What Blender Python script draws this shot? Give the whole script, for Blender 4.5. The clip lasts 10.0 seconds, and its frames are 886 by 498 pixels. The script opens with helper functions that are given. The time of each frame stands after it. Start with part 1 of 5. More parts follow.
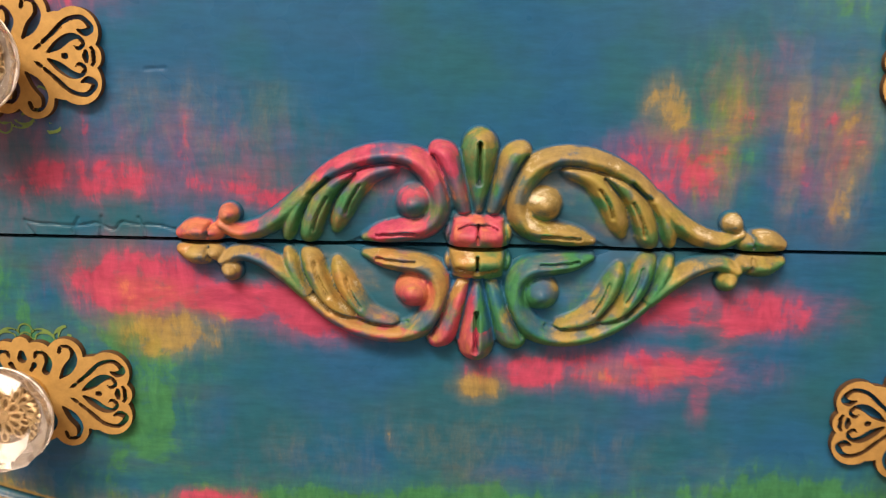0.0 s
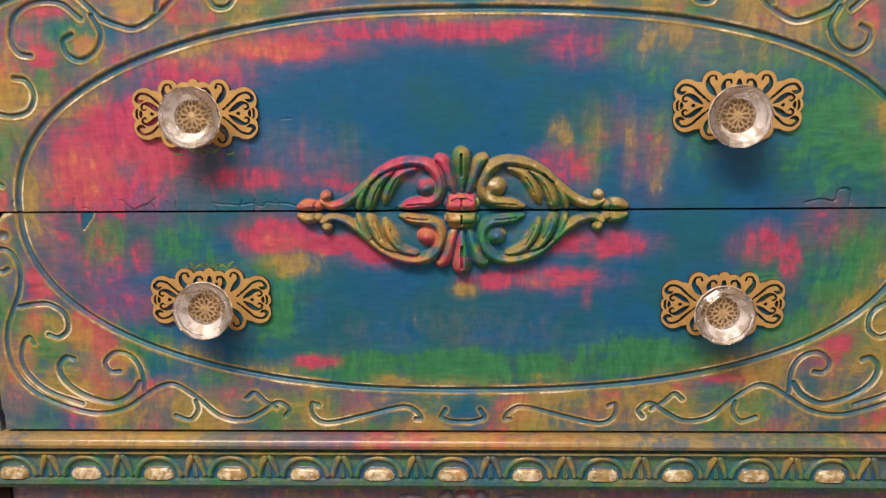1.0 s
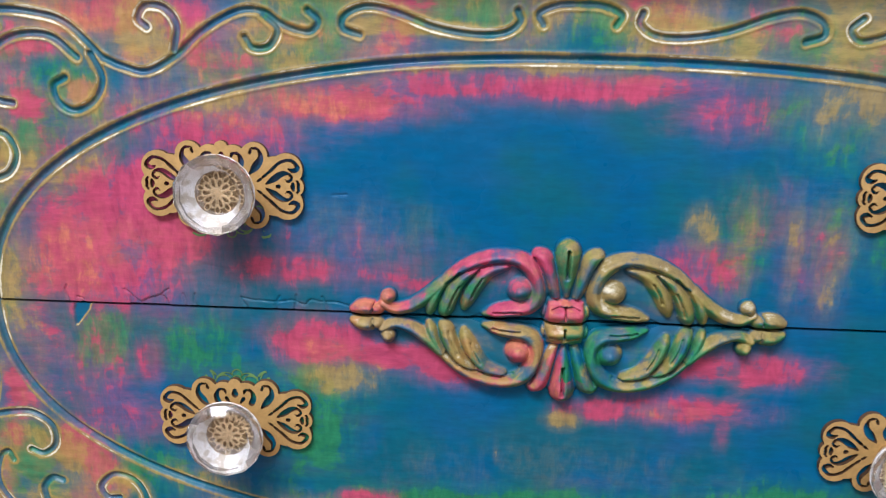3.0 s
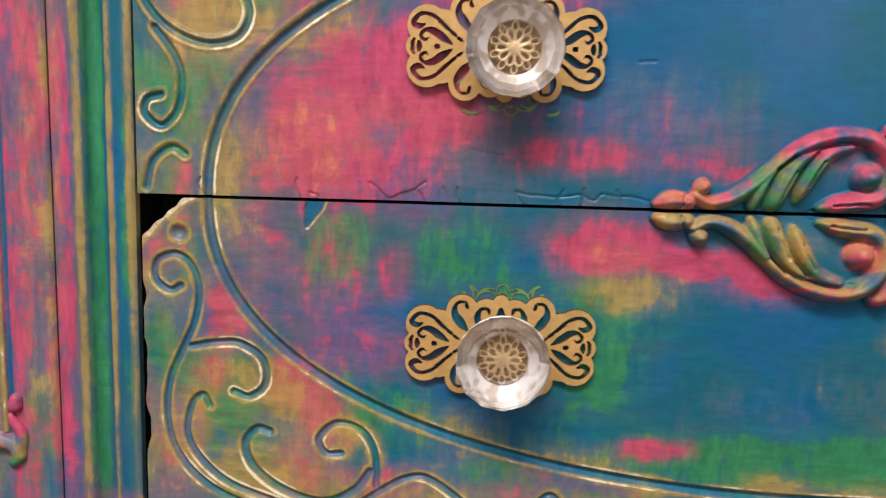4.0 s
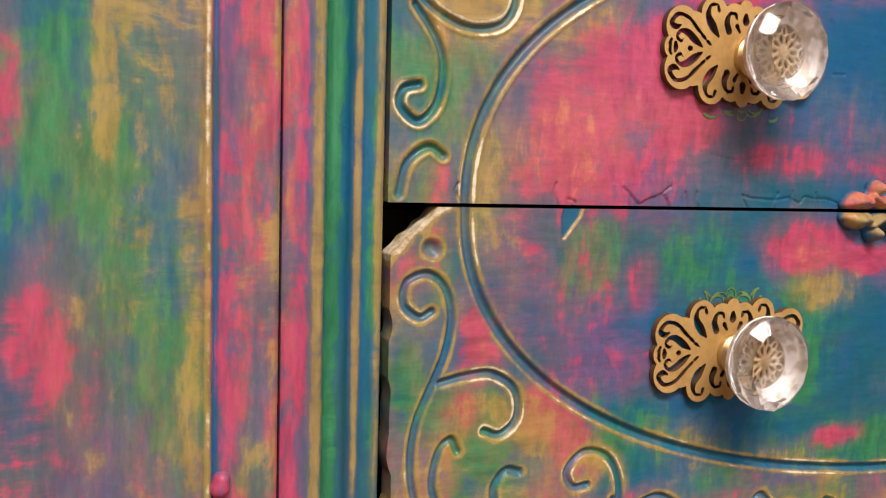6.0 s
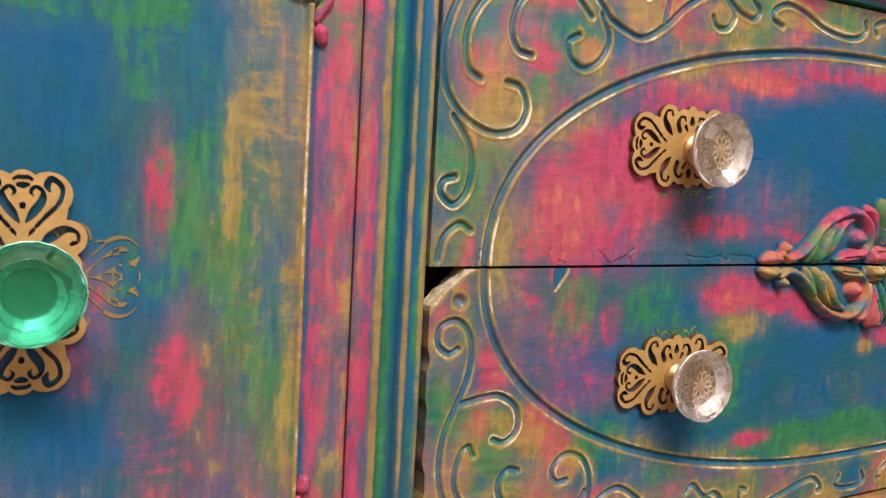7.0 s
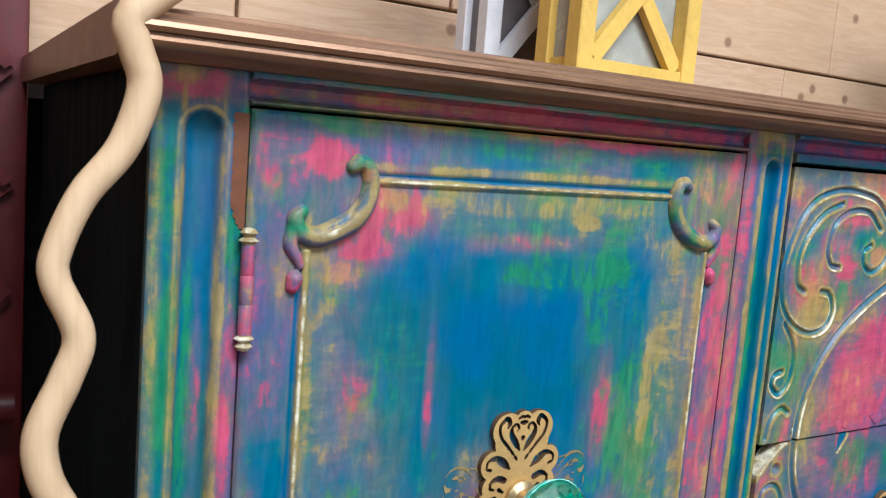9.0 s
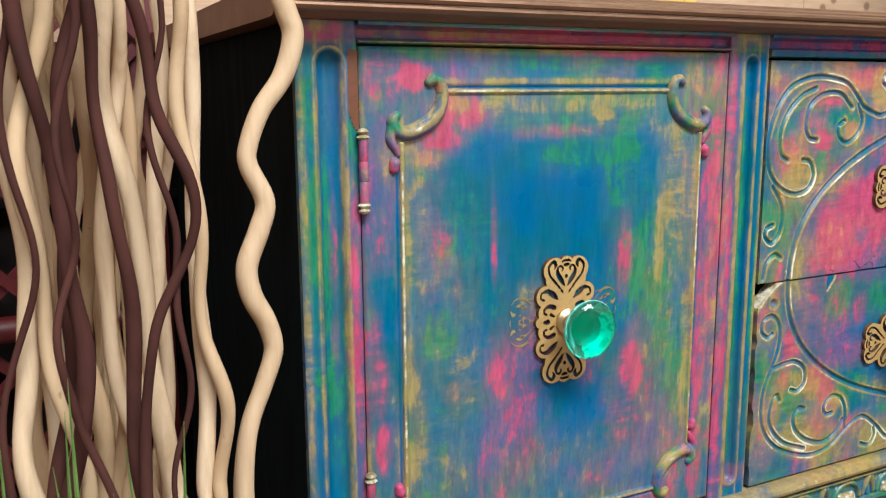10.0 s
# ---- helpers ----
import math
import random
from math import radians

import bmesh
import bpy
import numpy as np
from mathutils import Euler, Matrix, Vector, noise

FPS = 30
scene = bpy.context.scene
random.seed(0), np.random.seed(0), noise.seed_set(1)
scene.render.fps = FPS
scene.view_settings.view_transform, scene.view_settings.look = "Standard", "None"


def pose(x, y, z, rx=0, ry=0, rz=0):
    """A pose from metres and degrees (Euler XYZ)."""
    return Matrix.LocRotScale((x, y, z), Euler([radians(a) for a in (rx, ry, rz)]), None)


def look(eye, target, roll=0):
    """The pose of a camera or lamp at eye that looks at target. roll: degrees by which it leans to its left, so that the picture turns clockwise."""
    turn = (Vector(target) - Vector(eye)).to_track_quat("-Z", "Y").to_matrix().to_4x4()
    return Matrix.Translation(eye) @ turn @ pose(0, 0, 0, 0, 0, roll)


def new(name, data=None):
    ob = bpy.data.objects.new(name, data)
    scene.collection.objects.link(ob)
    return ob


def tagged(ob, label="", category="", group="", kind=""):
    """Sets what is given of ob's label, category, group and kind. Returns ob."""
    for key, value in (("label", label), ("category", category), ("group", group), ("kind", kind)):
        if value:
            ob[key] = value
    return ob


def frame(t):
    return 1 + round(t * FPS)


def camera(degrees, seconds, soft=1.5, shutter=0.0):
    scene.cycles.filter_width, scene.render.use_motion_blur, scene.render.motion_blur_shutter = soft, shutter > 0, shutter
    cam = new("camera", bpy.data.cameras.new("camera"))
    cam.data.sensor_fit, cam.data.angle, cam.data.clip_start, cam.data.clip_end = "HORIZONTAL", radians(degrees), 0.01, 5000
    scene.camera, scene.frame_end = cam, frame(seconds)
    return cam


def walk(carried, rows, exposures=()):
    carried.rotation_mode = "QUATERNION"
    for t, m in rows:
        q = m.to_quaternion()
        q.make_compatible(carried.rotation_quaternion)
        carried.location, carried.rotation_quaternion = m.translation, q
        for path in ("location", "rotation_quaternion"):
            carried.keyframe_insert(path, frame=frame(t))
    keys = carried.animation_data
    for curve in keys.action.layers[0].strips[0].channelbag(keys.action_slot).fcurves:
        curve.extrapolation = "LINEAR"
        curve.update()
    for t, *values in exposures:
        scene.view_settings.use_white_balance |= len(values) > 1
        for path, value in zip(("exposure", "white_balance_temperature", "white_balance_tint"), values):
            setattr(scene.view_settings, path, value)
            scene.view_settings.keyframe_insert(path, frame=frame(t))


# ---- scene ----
cam = camera(55.0, 10.0, soft=1.2, shutter=0.15)
PATH = [
    (0, (-0.003, -0.301, 0.812), (-0.065, 1.644, 0.35), 0.8),
    (0.5, (0.009, -0.405, 0.824), (-0.043, 1.535, 0.342), -0.4),
    (1, (0.005, -0.558, 0.836), (-0.057, 1.397, 0.415), -0.6),
    (1.5, (0.021, -0.612, 0.887), (-0.098, 1.345, 0.495), -1.7),
    (2, (0.006, -0.594, 0.912), (-0.116, 1.351, 0.464), 0.2),
    (2.2, (-0.007, -0.548, 0.907), (-0.11, 1.382, 0.393), 0.1),
    (3.3, (-0.07, -0.399, 0.838), (-0.191, 1.556, 0.43), 1.4),
    (3.5, (-0.106, -0.394, 0.8), (-0.204, 1.577, 0.48), 1.3),
    (4, (-0.185, -0.361, 0.775), (-0.25, 1.618, 0.488), 1.5),
    (4.5, (-0.244, -0.284, 0.742), (-0.202, 1.697, 0.47), 0.2),
    (5, (-0.297, -0.256, 0.744), (0.06, 1.7, 0.529), -0.8),
    (5.5, (-0.375, -0.26, 0.744), (0.288, 1.619, 0.57), 1.7),
    (5.7, (-0.402, -0.265, 0.747), (0.348, 1.582, 0.588), 1.5),
    (6.8, (-0.499, -0.34, 0.773), (0.422, 1.426, 0.588), 3.1),
    (7, (-0.518, -0.343, 0.787), (0.469, 1.387, 0.606), 3.1),
    (7.5, (-0.545, -0.382, 0.834), (0.407, 1.367, 0.643), 4.0),
    (8, (-0.603, -0.357, 0.868), (0.293, 1.421, 0.681), 5.1),
    (8.2, (-0.637, -0.346, 0.874), (0.296, 1.406, 0.634), 5.5),
    (8.5, (-0.677, -0.33, 0.874), (0.257, 1.424, 0.646), 5.1),
    (9, (-0.729, -0.308, 0.898), (0.279, 1.402, 0.654), 4.6),
    (9.5, (-0.781, -0.353, 0.913), (0.194, 1.345, 0.505), 2.0),
    (10, (-0.8, -0.437, 0.88), (0.074, 1.325, 0.521), -0.4),
]
walk(cam, [(t, look(eye, target, roll)) for t, eye, target, roll in PATH], exposures=[(0, -0.16, 9600, 25), (1, -0.44, 7900, 23), (2, -0.33, 5750, 14), (3.5, -0.28, 6100, 15), (4, -0.33, 6800, 17), (5, -0.15, 7200, 18), (5.5, -0.2, 7300, 21), (7, -0.34, 7350, 23), (7.5, -0.22, 7150, 19), (8, -0.2, 6250, 14), (8.5, -0.07, 6150, 9), (9, -0.1, 5450, 5), (9.5, -0.08, 5450, 5), (10, -0.06, 5750, 5)])

# ---- world and large lights ----
world = bpy.data.worlds.new("world")
scene.world = world
world.use_nodes = True
world.node_tree.nodes["Background"].inputs[0].default_value = (0.9, 0.95, 1.0, 1)
world.node_tree.nodes["Background"].inputs[1].default_value = 0.19


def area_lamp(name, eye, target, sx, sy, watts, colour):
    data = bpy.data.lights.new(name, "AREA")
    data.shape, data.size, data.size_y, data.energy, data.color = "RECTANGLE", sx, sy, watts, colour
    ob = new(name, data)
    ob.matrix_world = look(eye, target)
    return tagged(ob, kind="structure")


# unseen lamps: assumed windows to the south, overhead ones added as key and fill
area_lamp("unseen_window_light", (-1.2, -3.15, 1.5), (-0.6, 0, 1.1), 1.4, 1.3, 11, (0.95, 0.97, 1.0))
area_lamp("unseen_window_light", (1.4, -3.15, 1.5), (0.4, 0, 1.1), 1.4, 1.3, 22, (0.95, 0.97, 1.0))
area_lamp("unseen_overhead_light", (-0.60, -1.42, 2.52), (-0.45, -0.40, 0.2), 1.5, 0.4, 92, (1.0, 0.975, 0.94))
area_lamp("unseen_overhead_light", (-0.3, -2.1, 2.52), (-0.3, -1.0, 0), 1.9, 0.4, 17, (1.0, 0.95, 0.87))


# ---- materials ----
def material(name):
    m = bpy.data.materials.new(name)
    m.use_nodes = True
    return m, m.node_tree.nodes, m.node_tree.links, m.node_tree.nodes["Principled BSDF"]


def noise_node(n, l, scale, stretch=(1, 1, 1), shift=0.0, detail=5, rough=0.6, distort=0.0):
    geo = n.new("ShaderNodeNewGeometry")
    mp = n.new("ShaderNodeMapping")
    mp.inputs["Scale"].default_value = stretch
    mp.inputs["Location"].default_value = (shift, shift * 0.7, shift * 1.3)
    l.new(geo.outputs["Position"], mp.inputs["Vector"])
    t = n.new("ShaderNodeTexNoise")
    t.inputs["Scale"].default_value, t.inputs["Detail"].default_value = scale, detail
    t.inputs["Roughness"].default_value, t.inputs["Distortion"].default_value = rough, distort
    l.new(mp.outputs[0], t.inputs["Vector"])
    return t.outputs["Fac"]


def maths(n, l, op, a, b=None, c=None):
    m = n.new("ShaderNodeMath")
    m.operation = op
    for i, v in enumerate((a, b, c)):
        if v is None:
            continue
        if isinstance(v, (int, float)):
            m.inputs[i].default_value = v
        else:
            l.new(v, m.inputs[i])
    return m.outputs[0]


def ramp(n, l, v, lo, hi, to0=0.0, to1=1.0, smooth=True):
    r = n.new("ShaderNodeMapRange")
    r.interpolation_type = "SMOOTHSTEP" if smooth else "LINEAR"
    for i, x in ((1, lo), (2, hi), (3, to0), (4, to1)):
        r.inputs[i].default_value = x
    l.new(v, r.inputs[0])
    return r.outputs[0]


def blend(n, l, fac, a, b):
    m = n.new("ShaderNodeMix")
    m.data_type = "RGBA"
    for sock, v in ((m.inputs[0], fac), (m.inputs[6], a), (m.inputs[7], b)):
        if isinstance(v, (int, float)):
            sock.default_value = v
        elif isinstance(v, tuple):
            sock.default_value = (*v, 1)
        else:
            l.new(v, sock)
    return m.outputs[2]


def bump(n, l, b, height, strength, dist=0.001):
    k = n.new("ShaderNodeBump")
    k.inputs["Strength"].default_value, k.inputs["Distance"].default_value = strength, dist
    l.new(height, k.inputs["Height"])
    l.new(k.outputs[0], b.inputs["Normal"])


BLUE, TEAL, GREEN = (0.001, 0.106, 0.252), (0.002, 0.112, 0.175), (0.018, 0.20, 0.080)
PINK, ORANGE, OCHRE, PURPLE = (0.49, 0.055, 0.128), (0.56, 0.20, 0.09), (0.37, 0.255, 0.065), (0.115, 0.078, 0.10)


def layered_paint(name, upright, fine_scale=1.0, gloss=(0.26, 0.38), coat=0.04, wax_glint_at=(1.18, 1.65)):
    """Blended furniture paint: blue ground under veils and dry-brushed patches of green, pink, orange and ochre."""
    m, n, l, b = material(name)
    at = n.new("ShaderNodeVertexColor")
    at.layer_name = "paint"
    sep = n.new("ShaderNodeSeparateColor")
    l.new(at.outputs["Color"], sep.inputs[0])
    k = fine_scale
    along = (1.0, 1.0, 0.16) if upright else (0.22, 1.0, 1.0)
    across = (0.3, 1.0, 1.0) if upright else (1.0, 1.0, 0.3)
    streak = noise_node(n, l, 420, along, 3.1, 4, 0.65)
    cross = noise_node(n, l, 330, across, 7.7, 4, 0.65)
    speck = noise_node(n, l, 230 * k, (1.0, 1.0, 0.6) if upright else (0.7, 1.0, 1.0), 15.0, 4, 0.65)
    patch = noise_node(n, l, 26, (1, 1, 1), 1.3, 3, 0.5)
    ground = blend(n, l, ramp(n, l, patch, 0.38, 0.68), BLUE, TEAL)
    haze = noise_node(n, l, 38, along, 9.4, 4, 0.6)
    some = maths(n, l, "ADD", maths(n, l, "ADD", sep.outputs[0], sep.outputs[1]), maths(n, l, "ADD", sep.outputs[2], at.outputs["Alpha"]))
    dirt = maths(n, l, "MULTIPLY", ramp(n, l, haze, 0.42, 0.75, 0, 0.38), ramp(n, l, some, 0.0, 0.4, 0.18, 1.0))
    ground = blend(n, l, dirt, ground, PURPLE)
    colour = ground
    layers = ((sep.outputs[1], GREEN, 11.0, 0.92), (sep.outputs[0], PINK, 23.0, 0.90), (at.outputs["Alpha"], ORANGE, 37.0, 0.68), (sep.outputs[2], OCHRE, 51.0, 0.76))
    for weight, tone, shift, cover in layers:
        blot = noise_node(n, l, 52 * k, (1, 1, 0.6) if upright else (1.0, 1, 0.75), shift, 8, 0.64, 0.5)
        brush = noise_node(n, l, 150 * k, (1, 1, 0.26) if upright else (1, 1, 0.34), shift + 2, 6, 0.7, 0.3)
        smear = noise_node(n, l, 150 * k, (0.3, 1, 1), shift + 5, 5, 0.7, 0.3)
        turn = noise_node(n, l, 16, (1, 1, 1), shift + 8, 2, 0.5)
        turn = ramp(n, l, turn, 0.50, 0.62) if not upright else ramp(n, l, turn, 0.52, 0.64)
        blot, brush, smear = (maths(n, l, "SUBTRACT", v, 0.5) for v in (blot, brush, smear))
        smear = maths(n, l, "MULTIPLY", smear, turn)
        brush = maths(n, l, "MULTIPLY", brush, maths(n, l, "SUBTRACT", 1.0, turn))
        soft = maths(n, l, "MULTIPLY_ADD", blot, 1.1, weight)
        soft = maths(n, l, "MULTIPLY_ADD", brush, 0.8, soft)
        soft = maths(n, l, "MULTIPLY_ADD", smear, 0.8, soft)
        hard = maths(n, l, "MULTIPLY_ADD", blot, 2.2, weight)
        hard = maths(n, l, "MULTIPLY_ADD", brush, 1.25, hard)
        hard = maths(n, l, "MULTIPLY_ADD", smear, 1.15, hard)
        hard = maths(n, l, "MULTIPLY_ADD", maths(n, l, "SUBTRACT", speck, 0.5), 0.7, hard)
        veil = ramp(n, l, soft, 0.0, 1.05, 0, 0.50 if upright else 0.58)
        body = ramp(n, l, hard, 0.57, 0.90, 0, 0.52 if upright else 0.44)
        mask = maths(n, l, "MULTIPLY", maths(n, l, "ADD", veil, body), cover)
        mask = maths(n, l, "MULTIPLY", mask, ramp(n, l, weight, 0.0, 0.25))
        light = tuple(min(1, c * 1.22 + 0.012) for c in tone)
        deep = tuple(c * 0.72 for c in tone)
        shade = blend(n, l, ramp(n, l, maths(n, l, "ADD", smear, brush), -0.25, 0.25), deep, light)
        colour = blend(n, l, mask, colour, shade)
    # cream wax; on groove lips and crests it also paints in the glints
    wax = noise_node(n, l, 160, (1, 1, 1), 61.0, 5, 0.7)
    wax = maths(n, l, "MULTIPLY_ADD", maths(n, l, "SUBTRACT", wax, 0.5), 1.6, sep.outputs[2])
    colour = blend(n, l, ramp(n, l, wax, *wax_glint_at, 0, 0.85), colour, (0.78, 0.74, 0.58))
    fine = maths(n, l, "MULTIPLY_ADD", maths(n, l, "SUBTRACT", cross, 0.5), 0.25, streak)
    hsv = n.new("ShaderNodeHueSaturation")
    l.new(ramp(n, l, fine, 0.3, 0.7, 0.83, 1.05, False), hsv.inputs["Value"])
    l.new(colour, hsv.inputs["Color"])
    l.new(hsv.outputs[0], b.inputs["Base Color"])
    b.inputs["Specular IOR Level"].default_value = 0.19
    b.inputs["Coat Weight"].default_value, b.inputs["Coat Roughness"].default_value = coat, 0.20
    l.new(ramp(n, l, patch, 0.3, 0.7, *gloss), b.inputs["Roughness"])
    bump(n, l, b, fine, 0.10, 0.0006)
    return m


def plain(name, tone, rough, metal=0.0, grain=120, vary=0.25, relief=0.2, stretch=(1, 1, 1), dist=0.0008):
    m, n, l, b = material(name)
    big = noise_node(n, l, grain * 0.12, stretch, 2.0, 3)
    small = noise_node(n, l, grain, stretch, 5.0, 5, 0.65)
    both = maths(n, l, "ADD", maths(n, l, "MULTIPLY", big, 0.5), maths(n, l, "MULTIPLY", small, 0.5))
    hi = tuple(min(1, c * (1 + vary)) for c in tone)
    lo = tuple(c * (1 - vary) for c in tone)
    l.new(blend(n, l, ramp(n, l, both, 0.3, 0.7), lo, hi), b.inputs["Base Color"])
    l.new(ramp(n, l, small, 0.3, 0.7, rough * 0.85, min(1, rough * 1.15)), b.inputs["Roughness"])
    b.inputs["Metallic"].default_value = metal
    bump(n, l, b, both, relief, dist)
    return m


def glass(name, tone, ior, rough=0.0, through_part=0.2):
    m, n, l, b = material(name)
    b.inputs["Base Color"].default_value = (*tone, 1)
    b.inputs["Transmission Weight"].default_value = 1.0
    b.inputs["IOR"].default_value, b.inputs["Roughness"].default_value = ior, rough
    clear, mix = n.new("ShaderNodeBsdfTransparent"), n.new("ShaderNodeMixShader")
    clear.inputs[0].default_value = (*tone, 1)
    mix.inputs[0].default_value = through_part
    l.new(b.outputs[0], mix.inputs[1])
    l.new(clear.outputs[0], mix.inputs[2])
    l.new(mix.outputs[0], n["Material Output"].inputs[0])
    return m


def knotty_wood(name):
    m, n, l, b = material(name)
    info = n.new("ShaderNodeObjectInfo")
    grain = noise_node(n, l, 14, (1, 1, 9), 4.0, 6, 0.6, 1.2)
    vor = n.new("ShaderNodeTexVoronoi")
    geo = n.new("ShaderNodeNewGeometry")
    vor.voronoi_dimensions = "2D"
    vor.inputs["Scale"].default_value = 9.0
    split, flat = n.new("ShaderNodeSeparateXYZ"), n.new("ShaderNodeCombineXYZ")
    l.new(geo.outputs["Position"], split.inputs[0])
    l.new(split.outputs[0], flat.inputs[0])
    l.new(split.outputs[2], flat.inputs[1])
    l.new(flat.outputs[0], vor.inputs["Vector"])
    knot = ramp(n, l, vor.outputs["Distance"], 0.035, 0.075, 1.0, 0.0)
    tone = blend(n, l, ramp(n, l, grain, 0.35, 0.68), (0.56, 0.355, 0.215), (0.66, 0.455, 0.295))
    tone = blend(n, l, maths(n, l, "MULTIPLY", info.outputs["Random"], 0.4), tone, (0.60, 0.40, 0.24))
    stain = noise_node(n, l, 5, (1, 1, 1), 8.0, 4)
    tone = blend(n, l, ramp(n, l, stain, 0.55, 0.8, 0, 0.45), tone, (0.36, 0.25, 0.17))
    tone = blend(n, l, maths(n, l, "MULTIPLY", knot, 0.75), tone, (0.20, 0.10, 0.055))
    l.new(tone, b.inputs["Base Color"])
    b.inputs["Roughness"].default_value = 0.7
    bump(n, l, b, grain, 0.12, 0.002)
    return m


def peeled_wood(name):
    """Pale stripped wood, each stick a tone of its own, with long streaks, tan bruises and small dark specks."""
    m, n, l, b = material(name)
    info = n.new("ShaderNodeObjectInfo")
    streak = noise_node(n, l, 210, (1, 1, 0.08), 3.0, 5, 0.65)
    bruise = noise_node(n, l, 24, (1, 1, 0.55), 6.0, 4, 0.6, 0.6)
    fleck = noise_node(n, l, 170, (1, 1, 0.5), 9.0, 3, 0.5)
    tone = blend(n, l, info.outputs["Random"], (0.72, 0.53, 0.345), (0.52, 0.345, 0.19))
    tone = blend(n, l, ramp(n, l, streak, 0.40, 0.72, 0, 0.45), tone, (0.42, 0.27, 0.14))
    tone = blend(n, l, ramp(n, l, bruise, 0.52, 0.74, 0, 0.70), tone, (0.36, 0.22, 0.11))
    tone = blend(n, l, ramp(n, l, fleck, 0.70, 0.78, 0, 0.55), tone, (0.16, 0.08, 0.04))
    l.new(tone, b.inputs["Base Color"])
    b.inputs["Roughness"].default_value, b.inputs["Specular IOR Level"].default_value = 0.62, 0.3
    bump(n, l, b, streak, 0.3, 0.0008)
    return m


PAINT = layered_paint("layered_paint", False)
PAINT_UP = layered_paint("layered_paint_upright", True)
PAINT_SLICK = layered_paint("layered_paint_on_moulding", False, 0.8, (0.20, 0.28), 0.35, (1.10, 1.5))
PAINT_FINE = layered_paint("layered_paint_on_carving", False, 1.7, (0.42, 0.55), 0.06, (1.30, 1.75))
COPPER = plain("copper_wax", (0.27, 0.150, 0.088), 0.36, 0.6, 300, 0.25, 0.15, (0.15, 1, 1))
GOLD = plain("gold_painted_plywood", (0.50, 0.315, 0.115), 0.48, 0.25, 500, 0.16, 0.15)
GILT = plain("pale_gilt_rosette", (0.78, 0.60, 0.36), 0.32, 0.5, 400, 0.15, 0.1)
BRONZE = plain("dark_bronze", (0.22, 0.135, 0.06), 0.45, 0.5, 400, 0.2, 0.1)
BRASS = plain("aged_brass", (0.60, 0.45, 0.24), 0.38, 0.9, 400, 0.15, 0.1)
CRYSTAL = glass("clear_crystal", (1.0, 1.0, 1.0), 1.5)
EMERALD = glass("emerald_glass", (0.32, 0.95, 0.81), 1.5, 0.01)
# ring material for the knobs; bright and dull spots stand for facet glints
def silvered(name, bright, dull, wear):
    m, n, l, b = material(name)
    mark = noise_node(n, l, 320, (1, 1, 1), 3.0, 3)
    tone = blend(n, l, ramp(n, l, noise_node(n, l, 170, (1, 1, 1), 7.0, 1), 0.44, 0.58), bright, dull)
    l.new(blend(n, l, ramp(n, l, mark, 0.5, 0.8, 0, 0.3), tone, wear), b.inputs["Base Color"])
    b.inputs["Metallic"].default_value, b.inputs["Roughness"].default_value = 0.15, 0.34
    return m


BURNT = plain("scorched_plywood_edge", (0.09, 0.045, 0.02), 0.7, 0, 300, 0.3, 0.2)
TEAL_RING = silvered("added_teal_reflector", (0.40, 0.90, 0.80), (0.10, 0.52, 0.42), (0.22, 0.70, 0.58))
PALE_RING = silvered("added_pale_reflector", (0.98, 0.97, 0.98), (0.60, 0.54, 0.47), (0.60, 0.52, 0.42))
DEEPGREEN = plain("added_dark_green_disc", (0.03, 0.30, 0.21), 0.35, 0.2, 200, 0.3, 0.1)
RAWWOOD = plain("bare_brown_wood", (0.13, 0.040, 0.012), 0.65, 0, 250, 0.3, 0.3)
# near-black put in for the shade in gaps, joints and behind the gate
GAP_SHADE = plain("gap_shade_wood", (0.012, 0.008, 0.007), 0.9, 0, 100, 0.3, 0.2)
# side panels: their shade is put into the colour as near-black teal
SIDE_SHADE = plain("shaded_side_paint", (0.003, 0.007, 0.009), 0.8, 0, 60, 0.5, 0.2, (1, 1, 0.15))
SIDE_SHADE.node_tree.nodes["Principled BSDF"].inputs["Specular IOR Level"].default_value = 0.08
GAP_SHADE.node_tree.nodes["Principled BSDF"].inputs["Specular IOR Level"].default_value = 0.08
PINE = knotty_wood("knotty_pine")
CREAM = peeled_wood("peeled_willow")
BARK = plain("dark_purple_bark", (0.058, 0.020, 0.015), 0.85, 0, 160, 0.35, 0.4, (1, 1, 0.3))
BARK.node_tree.nodes["Principled BSDF"].inputs["Specular IOR Level"].default_value = 0.15
BLADE = plain("green_grass_blade", (0.24, 0.40, 0.10), 0.5, 0, 120, 0.3, 0.1)
YELLOW = plain("mustard_painted_wood", (0.62, 0.40, 0.08), 0.6, 0, 200, 0.15, 0.25)
WHITE = plain("white_painted_wood", (0.74, 0.73, 0.75), 0.6, 0, 200, 0.1, 0.25)
PANE = plain("frosted_pane", (0.33, 0.33, 0.29), 0.25, 0, 60, 0.2, 0.05)
GREYPANE = plain("smoky_pane", (0.13, 0.115, 0.12), 0.2, 0, 60, 0.3, 0.05)
RED = plain("dark_red_enamel", (0.085, 0.005, 0.006), 0.5, 0, 150, 0.3, 0.15)
PLASTER = plain("warm_grey_plaster", (0.42, 0.39, 0.35), 0.85, 0, 40, 0.06, 0.2)
BOARDS = plain("worn_floorboard", (0.22, 0.14, 0.085), 0.5, 0, 60, 0.25, 0.2, (1, 8, 1))
STENCIL = plain("ochre_stencil_paint", (0.24, 0.18, 0.075), 0.75, 0, 300, 0.35, 0.1)
STENCILG = plain("green_stencil_paint", (0.10, 0.20, 0.06), 0.5, 0, 300, 0.4, 0.1)


